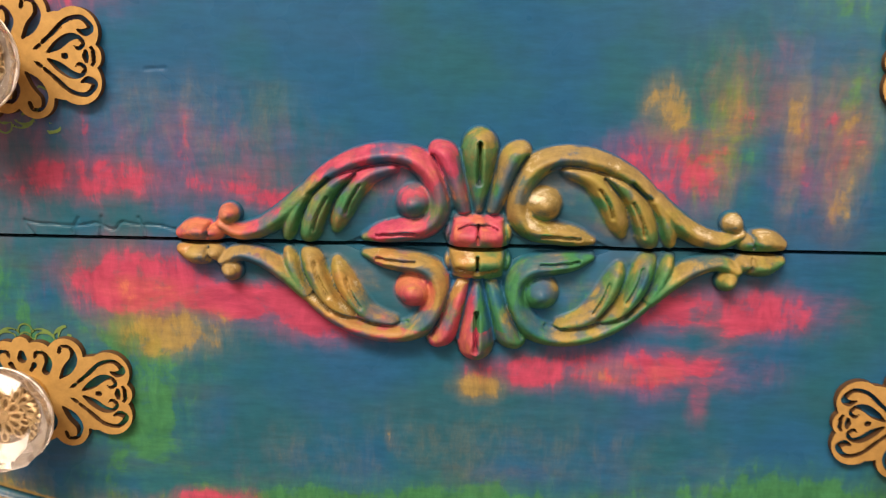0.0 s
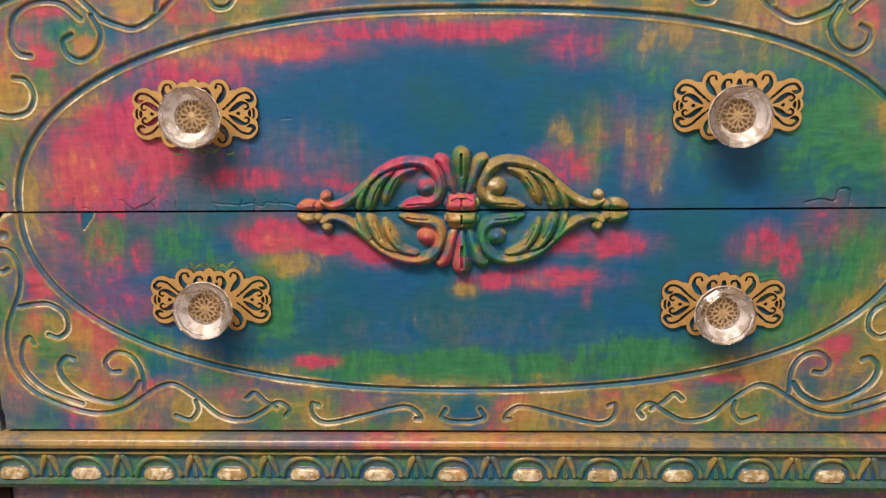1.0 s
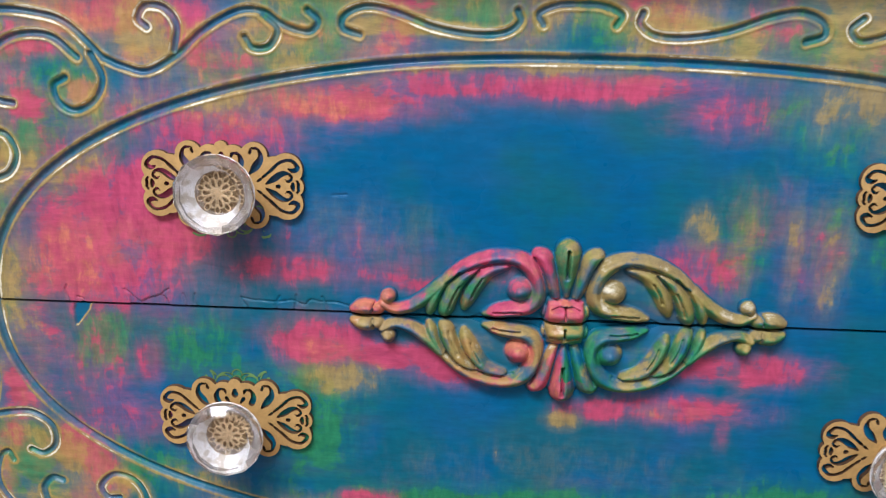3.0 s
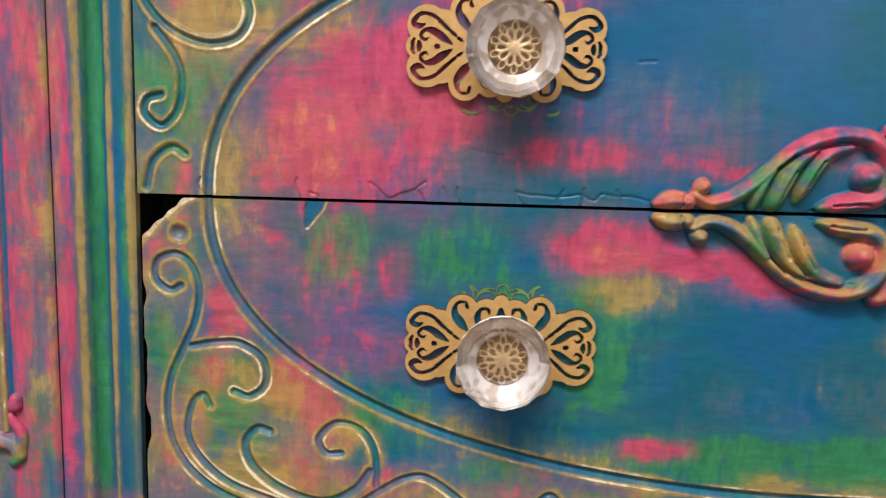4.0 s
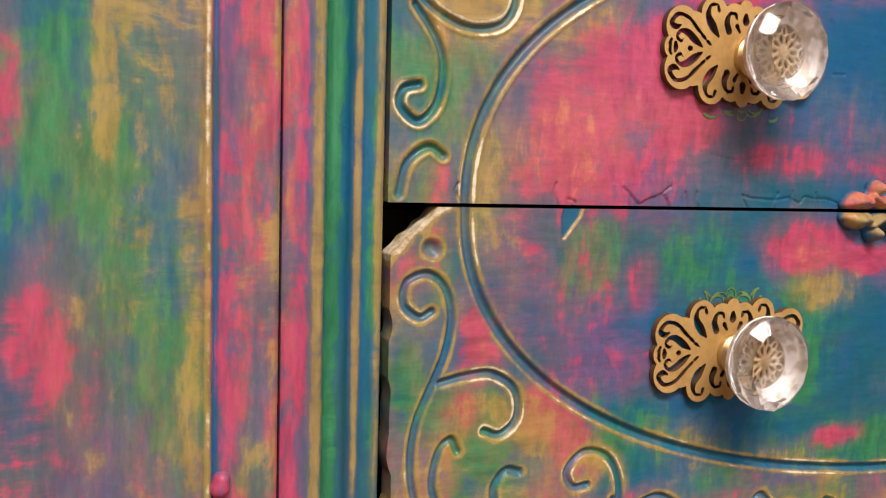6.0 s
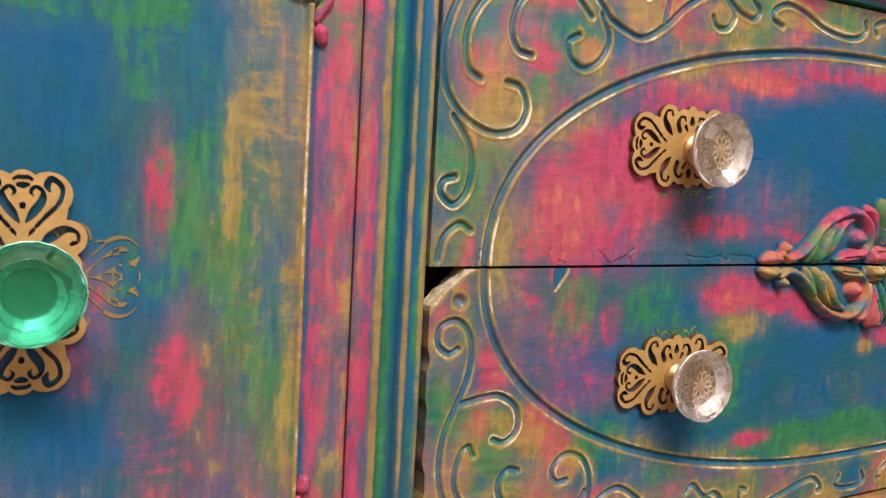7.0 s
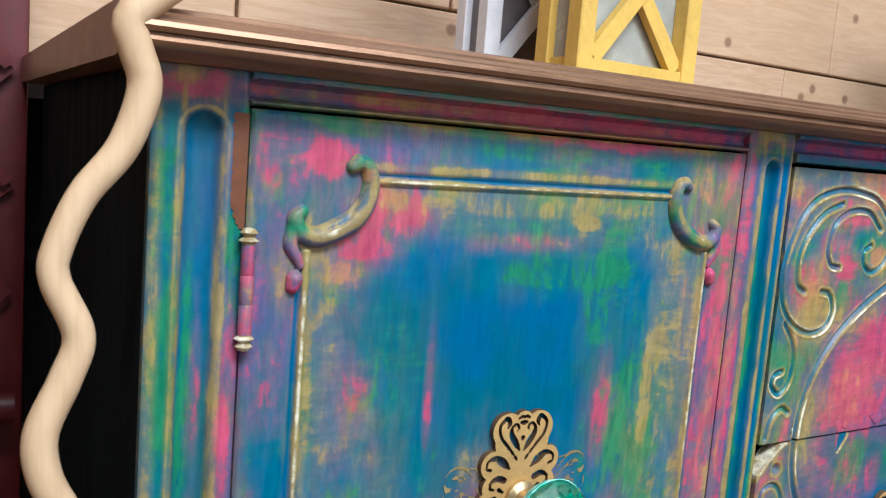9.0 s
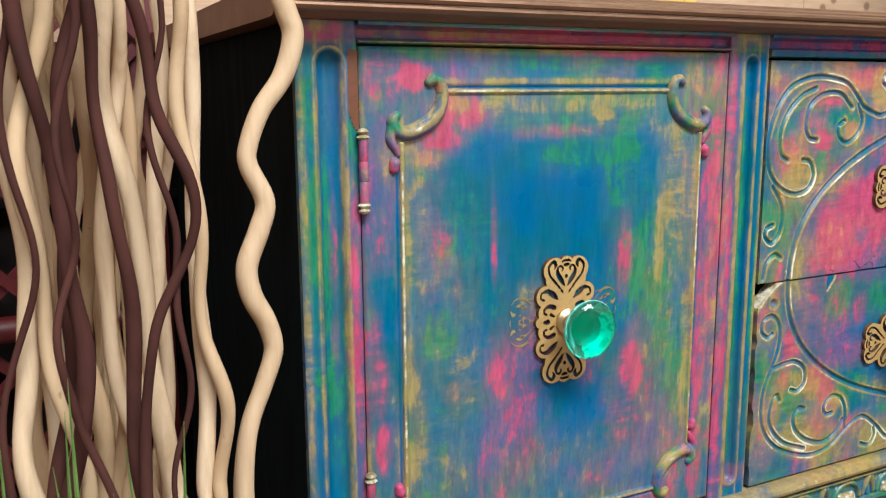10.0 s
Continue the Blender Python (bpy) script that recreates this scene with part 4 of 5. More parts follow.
    # recesses drop to the blue ground, which also deepens them like shade
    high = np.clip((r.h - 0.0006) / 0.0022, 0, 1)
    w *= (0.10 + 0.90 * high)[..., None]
    # pale wax on upward edges, part rubbed on, part painted highlight
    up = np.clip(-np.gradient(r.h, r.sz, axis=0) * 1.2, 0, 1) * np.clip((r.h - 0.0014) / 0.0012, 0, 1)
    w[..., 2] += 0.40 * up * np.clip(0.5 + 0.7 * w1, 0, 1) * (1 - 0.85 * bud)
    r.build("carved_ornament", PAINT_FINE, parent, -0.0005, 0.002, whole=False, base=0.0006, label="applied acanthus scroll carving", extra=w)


ornament(drawer_up, True)
ornament(drawer_low, False)


# ---- filigree backplates and knobs ----
def filigree():
    """A pierced plate, 82 mm by 46 mm, lying in x and z about its middle."""
    r = Relief(-0.045, 0.045, -0.026, 0.026, 0.00045)

    def disc(x, z, rad):
        for a in (1, -1):
            for b in (1, -1):
                r.room = np.maximum(r.room, rad - np.hypot(r.X - a * x, r.Z - b * z))

    def slot(*v):
        rows = smooth_line([(v[i] / 1000, v[i + 1] / 1000, v[i + 2] / 1000) for i in range(0, len(v), 3)], 0.0003)
        for a in (1, -1):
            for b in (1, -1):
                for x, z, rad in rows * (a, b, 1):
                    w = r.window(x, z, 0.004)
                    if r.X[w].size:
                        r.room[w] = np.minimum(r.room[w], np.hypot(r.X[w] - x, r.Z[w] - z) - rad * 1.25)
    disc(.0325, .0085, .0082), disc(.0360, 0, .0052), disc(.0270, .005, .010), disc(.0200, .002, .0062)
    disc(.0165, .0150, .0068), disc(.0145, .0090, .0075), disc(.0060, .0140, .0062), disc(0, .0185, .0036), disc(0, .0, .0150), disc(.0085, .0065, .010)
    slot(18, 2.2, .45, 24, 7.2, .55, 29.5, 12, .6, 35, 13, .7, 38.2, 9.6, .9, 36, 8, 1.0, 33.5, 8.8, .3)
    slot(22.2, 1.1, .3, 26, 3.6, 1.3, 30, 6.2, 1.2, 33.5, 6.5, .6, 35.2, 4.2, .5, 33.3, 2.6, .5, 31.8, 3.8, .3)
    slot(38.6, 0, .55, 38.3, 2.2, .5, 37.3, 3.4, .3)
    slot(35.6, 0, 1.0, 35.8, 1.6, .6)
    slot(28.5, 0, .9, 27.3, .3, .3)
    slot(14, 6.0, .4, 17.2, 9.6, 1.6, 19.8, 13.8, 1.2, 18.8, 18, .5, 15.6, 18.6, .5, 14.4, 16.4, .6)
    slot(8.8, 8.6, 1.3, 10, 12, 1.2, 8.6, 15.6, .6, 5.6, 15.8, .5, 5.0, 13.8, .4)
    slot(0, 13.4, 1.5, 0, 15.6, .9)
    slot(3.0, 8.5, .4, 4.5, 11, .9)
    return r


PLATE = filigree()


def crystal_knob(parent, x, z, px, pz, green=False, turned=0.0):
    y = -0.0032
    spin = Matrix.Rotation(turned, 4, "Y")
    plate = PLATE.build("backplate", GOLD, parent, 0.0, 0.0030, whole=False, flat=True, label="gold pierced scrollwork backplate", wall_mat=BURNT) if "plate" not in KNOBS else new("backplate", KNOBS["plate"])
    if "plate" in KNOBS:
        plate.parent = parent
        tagged(plate, "gold pierced scrollwork backplate")
    KNOBS["plate"] = plate.data
    plate.matrix_basis = Matrix.Translation((px, y, pz)) @ spin
    out = -0.001 if green else 0.0042
    part("knob_stem", lathe(bmesh.new(), [(0, -.0034), (.0085, -.0034), (.0085, -.0055), (.0058, -.0075), (.0052, -.0165 + out), (.009, -.0175 + out), (.009, -.0183 + out), (0, -.0184 + out)], 24), BRASS, parent, "brass knob stem", origin=(x, 0, z))
    sides = 11 if green else 13
    at = (x, out, z)
    if green:
        # added ring brightens the green facets, added disc darkens the flat front
        prof = [(0, -.0196), (.0088, -.0196), (.0160, -.0235), (.0179, -.0275), (.0179, -.0300), (.0112, -.0346), (0, -.0346)]
        part("glass_knob", lathe(bmesh.new(), prof, sides), EMERALD, parent, "emerald green faceted glass knob", False, at)
        part("added_reflector", lathe(bmesh.new(), [(.0090, -.0192), (.0163, -.0231), (.0182, -.0270), (.0185, -.0268), (.0166, -.0226), (.0091, -.0187), (.0090, -.0192)], 22), TEAL_RING, parent, "pale teal ring added behind the glass to brighten it", False, at)
        part("added_dark_disc", lathe(bmesh.new(), [(0, -.0193), (.0088, -.0193), (.0088, -.0186), (0, -.0186)], 20), DEEPGREEN, parent, "dark green disc added to darken the flat front of the knob", False, at)
    else:
        prof = [(0, -.0200), (.0102, -.0200), (.0172, -.0236), (.0195, -.0282), (.0195, -.0312), (.0150, -.0348), (0, -.0352)]
        part("glass_knob", lathe(bmesh.new(), prof, sides, start=x * 40), CRYSTAL, parent, "clear faceted crystal knob", False, at)
        # reflector ring added to whiten the rim of the clear glass
        part("added_reflector", lathe(bmesh.new(), [(.0104, -.0196), (.0174, -.0232), (.0189, -.0262), (.0192, -.0259), (.0177, -.0226), (.0106, -.0189), (.0104, -.0196)], 26, start=x * 40), PALE_RING, parent, "pale ring added behind the crystal to whiten its facets", False, at)
        part("knob_rosette", lathe(bmesh.new(), [(0, -.0182), (.0102, -.0182), (.0103, -.0190), (.0098, -.0191), (.0094, -.0186), (0, -.0185)], 28), BRONZE, parent, "dark bronze disc under the rosette", True, at)
        part("knob_flower", flower(), GILT, parent, "brass flower under the crystal", True, at)


def flower():
    """A pressed rosette: looped petals round a boss, and a ring of small beads."""
    bm = bmesh.new()
    for count, r0, r1, wid, thick, turn in ((10, .0024, .0072, .0018, .00060, 0.0), (10, .0058, .0098, .0015, .00032, 0.5)):
        for k in range(count):
            a = 2 * math.pi * (k + turn) / count
            u, v = Vector((math.cos(a), 0, math.sin(a))), Vector((-math.sin(a), 0, math.cos(a)))
            loop = [u * (r0 + (r1 - r0) * (0.5 - 0.5 * math.cos(t))) + v * wid * math.sin(t) * (0.55 + 0.45 * (0.5 - 0.5 * math.cos(t))) + Vector((0, -.0191, 0)) for t in np.linspace(0.25, 2 * math.pi - 0.25, 13)]
            tube(bm, loop, [thick] * len(loop), 5)
    lathe(bm, [(.0026, -.0188), (.0024, -.0197), (.0012, -.01995), (0, -.01996)], 12)
    bmesh.ops.recalc_face_normals(bm, faces=bm.faces)
    return bm


KNOBS = {}
crystal_knob(drawer_up, -0.1702, 0.8060, -0.1730, 0.8072)
crystal_knob(drawer_up, 0.1720, 0.8037, 0.1765, 0.8095)
crystal_knob(drawer_low, -0.1705, 0.6800, -0.1712, 0.6818)
crystal_knob(drawer_low, 0.1700, 0.6765, 0.1745, 0.678)


# ---- carcass: posts, rails, top, mouldings ----
def post(x0, x1, sign, flute0, flute1):
    r = Relief(x0, x1, 0.560, 0.9183, 0.0009)
    lo, hi = min(flute0, flute1), max(flute0, flute1)
    mid, half = (lo + hi) / 2, (hi - lo) / 2
    top_z, low_z = 0.9025 - half, 0.594 + half
    d = np.hypot(r.X - mid, np.maximum(0, np.maximum(r.Z - top_z, low_z - r.Z)))
    u = np.clip(1 - (d / half) ** 2, 0, 1)
    r.h = -0.0048 * np.sqrt(u)
    bead = np.exp(-((d - half - 0.0022) / 0.0013) ** 2)
    r.h += 0.0011 * bead * (d > half * 0.9)
    side = np.minimum(r.X - x0, x1 - r.X)
    r.h -= 0.0012 * np.clip(1 - side / 0.002, 0, 1) ** 2
    w = paint_weights(r.X.ravel() * sign, r.Z.ravel()).reshape(*r.X.shape, 4)
    w[..., 2] = np.maximum(w[..., 2], 0.85 * bead * (d > half * 0.9))
    ob = r.build("post", PAINT_UP, sideboard, 0.0, 0.006, extra=w, label="fluted corner post with streaked paint")
    return ob


for s in (1, -1):
    post(*sorted((s * -0.3665, s * -0.3305)), s, s * -0.3520, s * -0.3425)
    post(*sorted((s * -0.6680, s * -0.6335)), s, s * -0.6565, s * -0.6430)


def painted_box(name, x0, x1, y0, y1, z0, z1, label="", step=0.004, mat=None, bevel=0.0015):
    bm = bmesh.new()
    prof = [(y0 + bevel, z0), (y0, z0 + bevel), *[(y0, z) for z in np.linspace(z0 + bevel, z1 - bevel, max(2, int((z1 - z0) / step)))][1:], (y0 + bevel, z1), (y1, z1), (y1, z0)]
    extrude_x(bm, prof, x0, x1, step * 2)
    ob = part(name, bm, mat or PAINT, sideboard, label)
    return lay_paint(ob)


def rail_profile(x0, x1, low):
    """Frieze moulding between the top and the doors or drawers: a hollow with a bead under it."""
    bm = bmesh.new()
    prof = [(0.03, low), (.001, low), (-.0015, low + .0008), (-.0015, .9080), (.001, .9088), (.004, .9098), (.0048, .9120), (.0040, .9142), (.001, .9158), (-.002, .9164), (-.002, .9184), (0.03, .9184)]
    extrude_x(bm, prof, x0, x1, 0.006)
    return lay_paint(part("frieze_rail", bm, PAINT, sideboard, "hollow frieze moulding in dark pink and green"))


rail_profile(-0.3305, 0.3305, 0.9030)
for s in (1, -1):
    rail_profile(*sorted((s * -0.6335, s * -0.3665)), 0.9066)


def top_board():
    bm = bmesh.new()
    prof = [(0.41, .9185), (-.004, .9185), (-.010, .9190), (-.0120, .9206), (-.0180, .9210), (-.0212, .9220), (-.0224, .9236), (-.0216, .9250), (-.0202, .9253), (-.0202, .9259), (-.0228, .9263), (-.0240, .9279), (-.0232, .9296), (-.0205, .9306), (-.0172, .9309), (-.0172, .9322), (-.0150, .9334), (-.0112, .9339), (-.0110, .9352), (-.006, .9362), (.0, .9368), (0.41, .9370)]
    extrude_x(bm, prof, -0.6815, 0.6815, 0.05)
    part("top", bm, COPPER, sideboard, "moulded top with brushed copper wax finish")


top_board()


def lower_mouldings():
    bm = bmesh.new()
    prof = [(0.03, .583), (-.002, .583), (-.0060, .5822), (-.0085, .5800), (-.0095, .5775), (-.0085, .5748), (-.005, .5730), (-.001, .5724), (-.001, .5708), (-.0055, .5704), (-.0055, .5692), (-.0015, .5684), (-.001, .5490), (-.004, .5482), (-.004, .5450), (.006, .5440), (.006, .5370), (0.03, .5370)]
    extrude_x(bm, prof, -0.674, 0.674, 0.008)
    rail = part("base_moulding", bm, PAINT_SLICK, sideboard, "bead and ogee moulding under the drawers")
    co = np.array([v.co[:] for v in rail.data.vertices])
    w = np.zeros((len(co), 4))
    x, z = co[:, 0], co[:, 2]
    bead, fillet = z > .5738, (z < .5706) & (z > .5690)
    w[:, 2] = np.where(bead, 0.70 + 0.25 * np.sin(x * 17), np.where(fillet, 0.9, 0.35))
    w[:, 1] = np.where(bead, 0.40 + 0.3 * np.sin(x * 27 + 1), 0.65)
    w[:, 0] = np.where(bead, 0.35 + 0.35 * np.sin(x * 13 + 2), 0.15)
    w[:, 3] = np.where(bead, 0.35 + 0.3 * np.sin(x * 23 + 1), 0.05)
    lay_paint(rail, np.maximum(w, 0))
    # carved motif: an arch over a half-round dome, with slanting leaves between two arches
    z0 = 0.5494
    r = Relief(-0.0262, 0.0262, z0, .5684, 0.0006)
    t = np.linspace(0.10, math.pi - 0.10, 60)
    k = np.linspace(0, 1, 40)
    arch = np.stack([0.0158 * np.cos(t), z0 + 0.0012 + 0.0150 * np.sin(t), 0.0023 + 0 * t], 1)
    dome = np.stack([0.0045 * (2 * k - 1), z0 + 0.0018 + 0 * k, 0.0068 + 0 * k], 1)
    r.room[:] = 0.001
    r.raise_line(arch, 1.3)
    r.raise_line(dome, 0.62)
    for m in (1, -1):
        r.raise_line(np.stack([m * (0.0198 + 0.0048 * k ** 1.4), z0 + 0.0022 + 0.0145 * k, 0.0018 + 0.0014 * k], 1), 1.2)
        r.raise_line(np.stack([m * 0.0260 + 0 * k, z0 + 0.0020 + 0.0100 * k, 0.0020 - 0.0010 * k], 1), 1.1)
    high = np.clip(r.h / 0.0018, 0, 1)
    w = np.zeros((*r.X.shape, 4))
    w[..., 2], w[..., 1], w[..., 0] = 0.62 + 0.35 * waves(r.X, r.Z, 250, 71), 0.70, 0.08 + 0.3 * waves(r.X, r.Z, 180, 72)
    w = np.maximum(w, 0) * (0.2 + 0.8 * high)[..., None]
    lune = high * (np.hypot(r.X * 0.7, r.Z - z0) < 0.0092)
    w[..., 1] *= 1 - 0.6 * lune
    w[..., 2] = np.where(lune > 0.5, 1.25, w[..., 2])
    w[..., 0] += 0.15 * lune
    first = r.build("arch_motif", PAINT_SLICK, rail, -0.0008, 0.002, whole=False, base=0.0004, extra=w)
    x = -0.6395
    mesh = first.data
    while x < 0.66:
        ob = first if x < -0.63 else new("arch_motif", mesh)
        ob.parent = rail
        ob.location = (x, 0, 0)
        x += 0.0527


lower_mouldings()


def lower_front():
    """The recessed front under the moulding with a carved shell, and the turned legs."""
    painted_box("lower_panel", -0.66, 0.66, 0.010, 0.03, 0.30, 0.537, "recessed lower front in brownish ochre and green paint", 0.012)
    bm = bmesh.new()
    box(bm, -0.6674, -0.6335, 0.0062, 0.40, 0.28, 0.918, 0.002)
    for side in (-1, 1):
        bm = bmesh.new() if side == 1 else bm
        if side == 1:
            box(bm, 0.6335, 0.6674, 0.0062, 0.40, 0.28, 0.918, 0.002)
        part("side_panel", bm, SIDE_SHADE, sideboard, "side panel with its shade painted in as near-black teal", False)
    for s_ in (1, -1):
        part("divider", box(bmesh.new(), *sorted((s_ * -0.364, s_ * -0.333)), 0.0062, 0.384, 0.32, 0.918), GAP_SHADE, sideboard, "", False)
    part("back_panel", box(bmesh.new(), -0.633, 0.633, 0.385, 0.40, 0.28, 0.918), GAP_SHADE, sideboard, "", False)
    part("carcass_floor", box(bmesh.new(), -0.633, 0.633, 0.031, 0.384, 0.30, 0.32), GAP_SHADE, sideboard, "", False)
    for x in (-0.63, 0.63):
        for y in (0.06, 0.36):
            bm = bmesh.new()
            lathe(bm, [(0, 0), (.014, 0), (.018, .012), (.015, .03), (.020, .08), (.028, .16), (.022, .19), (.03, .22), (.03, .30), (0, .30)], 20)
            leg = part("leg", bm, COPPER, sideboard, "turned leg")
            leg.matrix_basis = Matrix.Translation((x, y, 0)) @ Matrix.Rotation(radians(90), 4, "X")
    r = Relief(-0.07, 0.07, 0.490, 0.536, 0.001)
    r.raise_line(smooth_line([(-.06, .515, .004), (-.04, .525, .007), (-.02, .520, .006), (-.012, .530, .005)], .0006), 0.8)
    r.raise_line(smooth_line([(.06, .515, .004), (.04, .525, .007), (.02, .520, .006), (.012, .530, .005)], .0006), 0.8)
    r.raise_line(smooth_line([(0, .528, .007), (0, .510, .006), (0, .498, .003)], .0006), 0.8)
    w = np.zeros((*r.X.shape, 4))
    w[..., 2], w[..., 0], w[..., 1] = 0.45, 0.4, 0.3
    r.build("carved_shell", PAINT, sideboard, 0.010, 0.002, whole=False, extra=w, label="small carving under the moulding")


lower_front()


def gallery():
    """A low scalloped board along the back of the top."""
    bm = bmesh.new()
    rows = []
    for x in np.linspace(-0.60, 0.60, 241):
        base = 0.9625
        for cx, rad, up in ((0, .026, .013), (-.050, .024, .010), (.050, .024, .010), (-.097, .022, .008), (.097, .022, .008), (-.137, .018, .005), (.137, .018, .005)):
            k = 1 - ((x - cx) / rad) ** 2
            if k > 0:
                base = max(base, 0.9625 + up * math.sqrt(k))
        rows.append((x, base))
    lo = [[bm.verts.new((x, y, 0.9372)) for x, _ in rows] for y in (0.385, 0.397)]
    hi = [[bm.verts.new((x, y, z)) for x, z in rows] for y in (0.385, 0.397)]
    for i in range(len(rows) - 1):
        bm.faces.new((lo[0][i], lo[0][i + 1], hi[0][i + 1], hi[0][i]))
        bm.faces.new((lo[1][i + 1], lo[1][i], hi[1][i], hi[1][i + 1]))
        bm.faces.new((hi[0][i], hi[0][i + 1], hi[1][i + 1], hi[1][i]))
    ob = part("gallery", bm, PAINT, sideboard, "low scalloped teal and purple back rail", False)
    co = np.array([v.co[:] for v in ob.data.vertices])
    w = np.zeros((len(co), 4))
    w[:, 1] = 0.55 + 0.2 * np.sin(co[:, 0] * 50)
    w[:, 0] = 0.25 + 0.3 * np.sin(co[:, 0] * 31 + 1)
    lay_paint(ob, w)


gallery()


# ---- doors ----
DX0, DX1, DZ0, DZ1 = -0.6326, -0.3674, 0.5865, 0.9055
PX0, PX1, PZ0, PZ1 = -0.6085, -0.3915, 0.6060, 0.8810


def door_face(sign):
    body = part("door", box(bmesh.new(), *sorted((sign * (DX0 + .001), sign * (DX1 - .001))), 0.0065, 0.02, DZ0 + .001, DZ1 - .001), GAP_SHADE, sideboard, "cupboard door with moulded panel in blue, green and pink" , False)
    r = Relief(*sorted((sign * DX0, sign * DX1)), DZ0, DZ1, 0.0009)
    X, Z = r.X * sign, r.Z
    # moulded frame line with notched corners
    dx, dz = np.maximum(PX0 - X, X - PX1), np.maximum(PZ0 - Z, Z - PZ1)
    d = np.maximum(dx, dz)
    cx = np.minimum(np.abs(X - PX0), np.abs(X - PX1))
    cz = np.minimum(np.abs(Z - PZ0), np.abs(Z - PZ1))
    corner = np.hypot(np.minimum(np.abs(X - PX0), np.abs(X - PX1)), np.minimum(np.abs(Z - PZ0), np.abs(Z - PZ1)))
    open_ = ~((cx < 0.027) & (cz < 0.027))
    ridge = np.clip(1 - ((d - 0.0002) / 0.0016) ** 2, 0, 1) * open_
    cut = np.clip(1 - ((d - 0.0027) / 0.0011) ** 2, 0, 1) * open_
    r.h = 0.0017 * np.sqrt(ridge) - 0.0018 * cut
    r.h -= 0.0015 * np.clip(1 - np.minimum(np.minimum(X - DX0, DX1 - X), np.minimum(Z - DZ0, DZ1 - Z)) / 0.0022, 0, 1) ** 2
    w = paint_weights(X.ravel(), Z.ravel()).reshape(*X.shape, 4)
    w[..., 2] = np.maximum(w[..., 2], 0.45 * ridge + 0.45 * np.exp(-((d + 0.005) / 0.006) ** 2) * np.clip((corner - 0.024) / 0.008, 0, 1))
    rim = np.clip(np.minimum(-d, corner - 0.026), 0, None)
    inside = (d < 0) & (corner > 0.026)
    w[..., 2] = np.maximum(w[..., 2], inside * (0.50 + 0.45 * waves(X, Z * 0.5, 70, 21)) * np.exp(-rim / 0.020))
    w[..., 1] = np.maximum(w[..., 1], inside * (0.55 + 0.40 * waves(X, Z * 0.5, 60, 22)) * np.exp(-rim / 0.045))
    w[..., 1] = np.maximum(w[..., 1], ~inside * (0.40 + 0.4 * waves(X, Z, 50, 23)))
    w[..., 0] = np.maximum(w[..., 0], ~inside * (0.15 + 0.45 * waves(X, Z * 0.5, 50, 24)))
    w = np.maximum(w, 0)
    # narrow pale line painted on the ridge top for its white highlight
    w[..., 2] += 0.75 * np.clip(1 - ((d - 0.0004) / 0.0010) ** 2, 0, 1) * open_
    worn = np.minimum(np.minimum(X - DX0, DX1 - X), np.minimum(Z - DZ0, DZ1 - Z))
    w[..., 2] += 0.75 * np.exp(-(worn / 0.0035) ** 2) * np.clip(0.6 + 0.7 * waves(X, Z, 90, 25), 0, 1)
    w *= (1 - 0.9 * cut)[..., None]
    r.build("face_board", PAINT_UP, body, 0, 0.0065, extra=w)
    return body


def corner_scroll(parent, fx, fz, x0, z0, pink):
    """An S-shaped applied scroll with a drop, in a corner of the door panel."""
    r = Relief(x0 - 0.034, x0 + 0.034, z0 - 0.052, z0 + 0.052, 0.0006)

    def ridge(tall, *v):
        rows = smooth_line([(v[i], v[i + 1], v[i + 2]) for i in range(0, len(v), 3)], 0.0004)
        r.raise_line(rows * (fx, fz, 1) + (x0, z0, 0), tall)
    # offsets from the panel corner; x grows towards the stile, z upwards
    ridge(0.95, -.0165, .0045, .0020, -.0195, .0062, .0030, -.0235, .0045, .0034, -.0252, -.002, .0038, -.0235, -.010, .0042, -.0185, -.0165, .0046, -.0110, -.0210, .0046, -.0030, -.0235, .0042, .0035, -.0215, .0038, .0055, -.0165, .0034, .0030, -.0135, .0026)
    ridge(0.95, -.0195, .0062, .0034, -.0170, .0045, .0028)
    ridge(0.9, .0060, -.0200, .0030, .0070, -.0265, .0028, .0040, -.0320, .0022, .0025, -.0350, .0016)
    ridge(1.0, .0045, -.0400, .0034, .0052, -.0430, .0028)
    line = smooth_line([(-.0235 * fx + x0, -.002 * fz + z0), (-.0170 * fx + x0, -.0150 * fz + z0), (-.008 * fx + x0, -.0205 * fz + z0)], .0004)
    r.vein(line + (0.001 * fx, 0), .0009, .0012)
    w = np.zeros((*r.X.shape, 4))
    w1, w2, w3 = (waves(r.X, r.Z, 230, q) for q in (51, 52, 53))
    low = np.clip(((z0 - r.Z) * fz - 0.024) / 0.008, 0, 1)
    # upward flanks get more ochre, as if better lit
    up = np.clip(-np.gradient(r.h, r.sz, axis=0), -1, 1)
    w[..., 2] = (0.62 + 0.5 * w3) * (0.8 + 0.4 * up) * (1 - 0.9 * low * pink)
    w[..., 1] = (0.50 + 0.8 * w2) * (1 - 0.8 * low * pink)
    w[..., 0] = (0.25 + 0.5 * w1 + 0.8 * low) * pink
    w[..., 3] = 0.35 - 0.5 * w1
    w = np.maximum(w, 0)
    w *= 1.05 * (w / np.maximum(w.max(-1, keepdims=True), 1e-3)) ** 0.9
    # crests paled towards cream to paint in their bright highlights
    w[..., 2] = np.minimum(w[..., 2], 1.0) + 0.65 * np.clip((r.h - 0.0034) / 0.0008, 0, 1)
    r.build("corner_scroll", PAINT_FINE, parent, 0, 0.002, whole=False, base=0.0006, extra=w, label="applied S-scroll carving with drop")


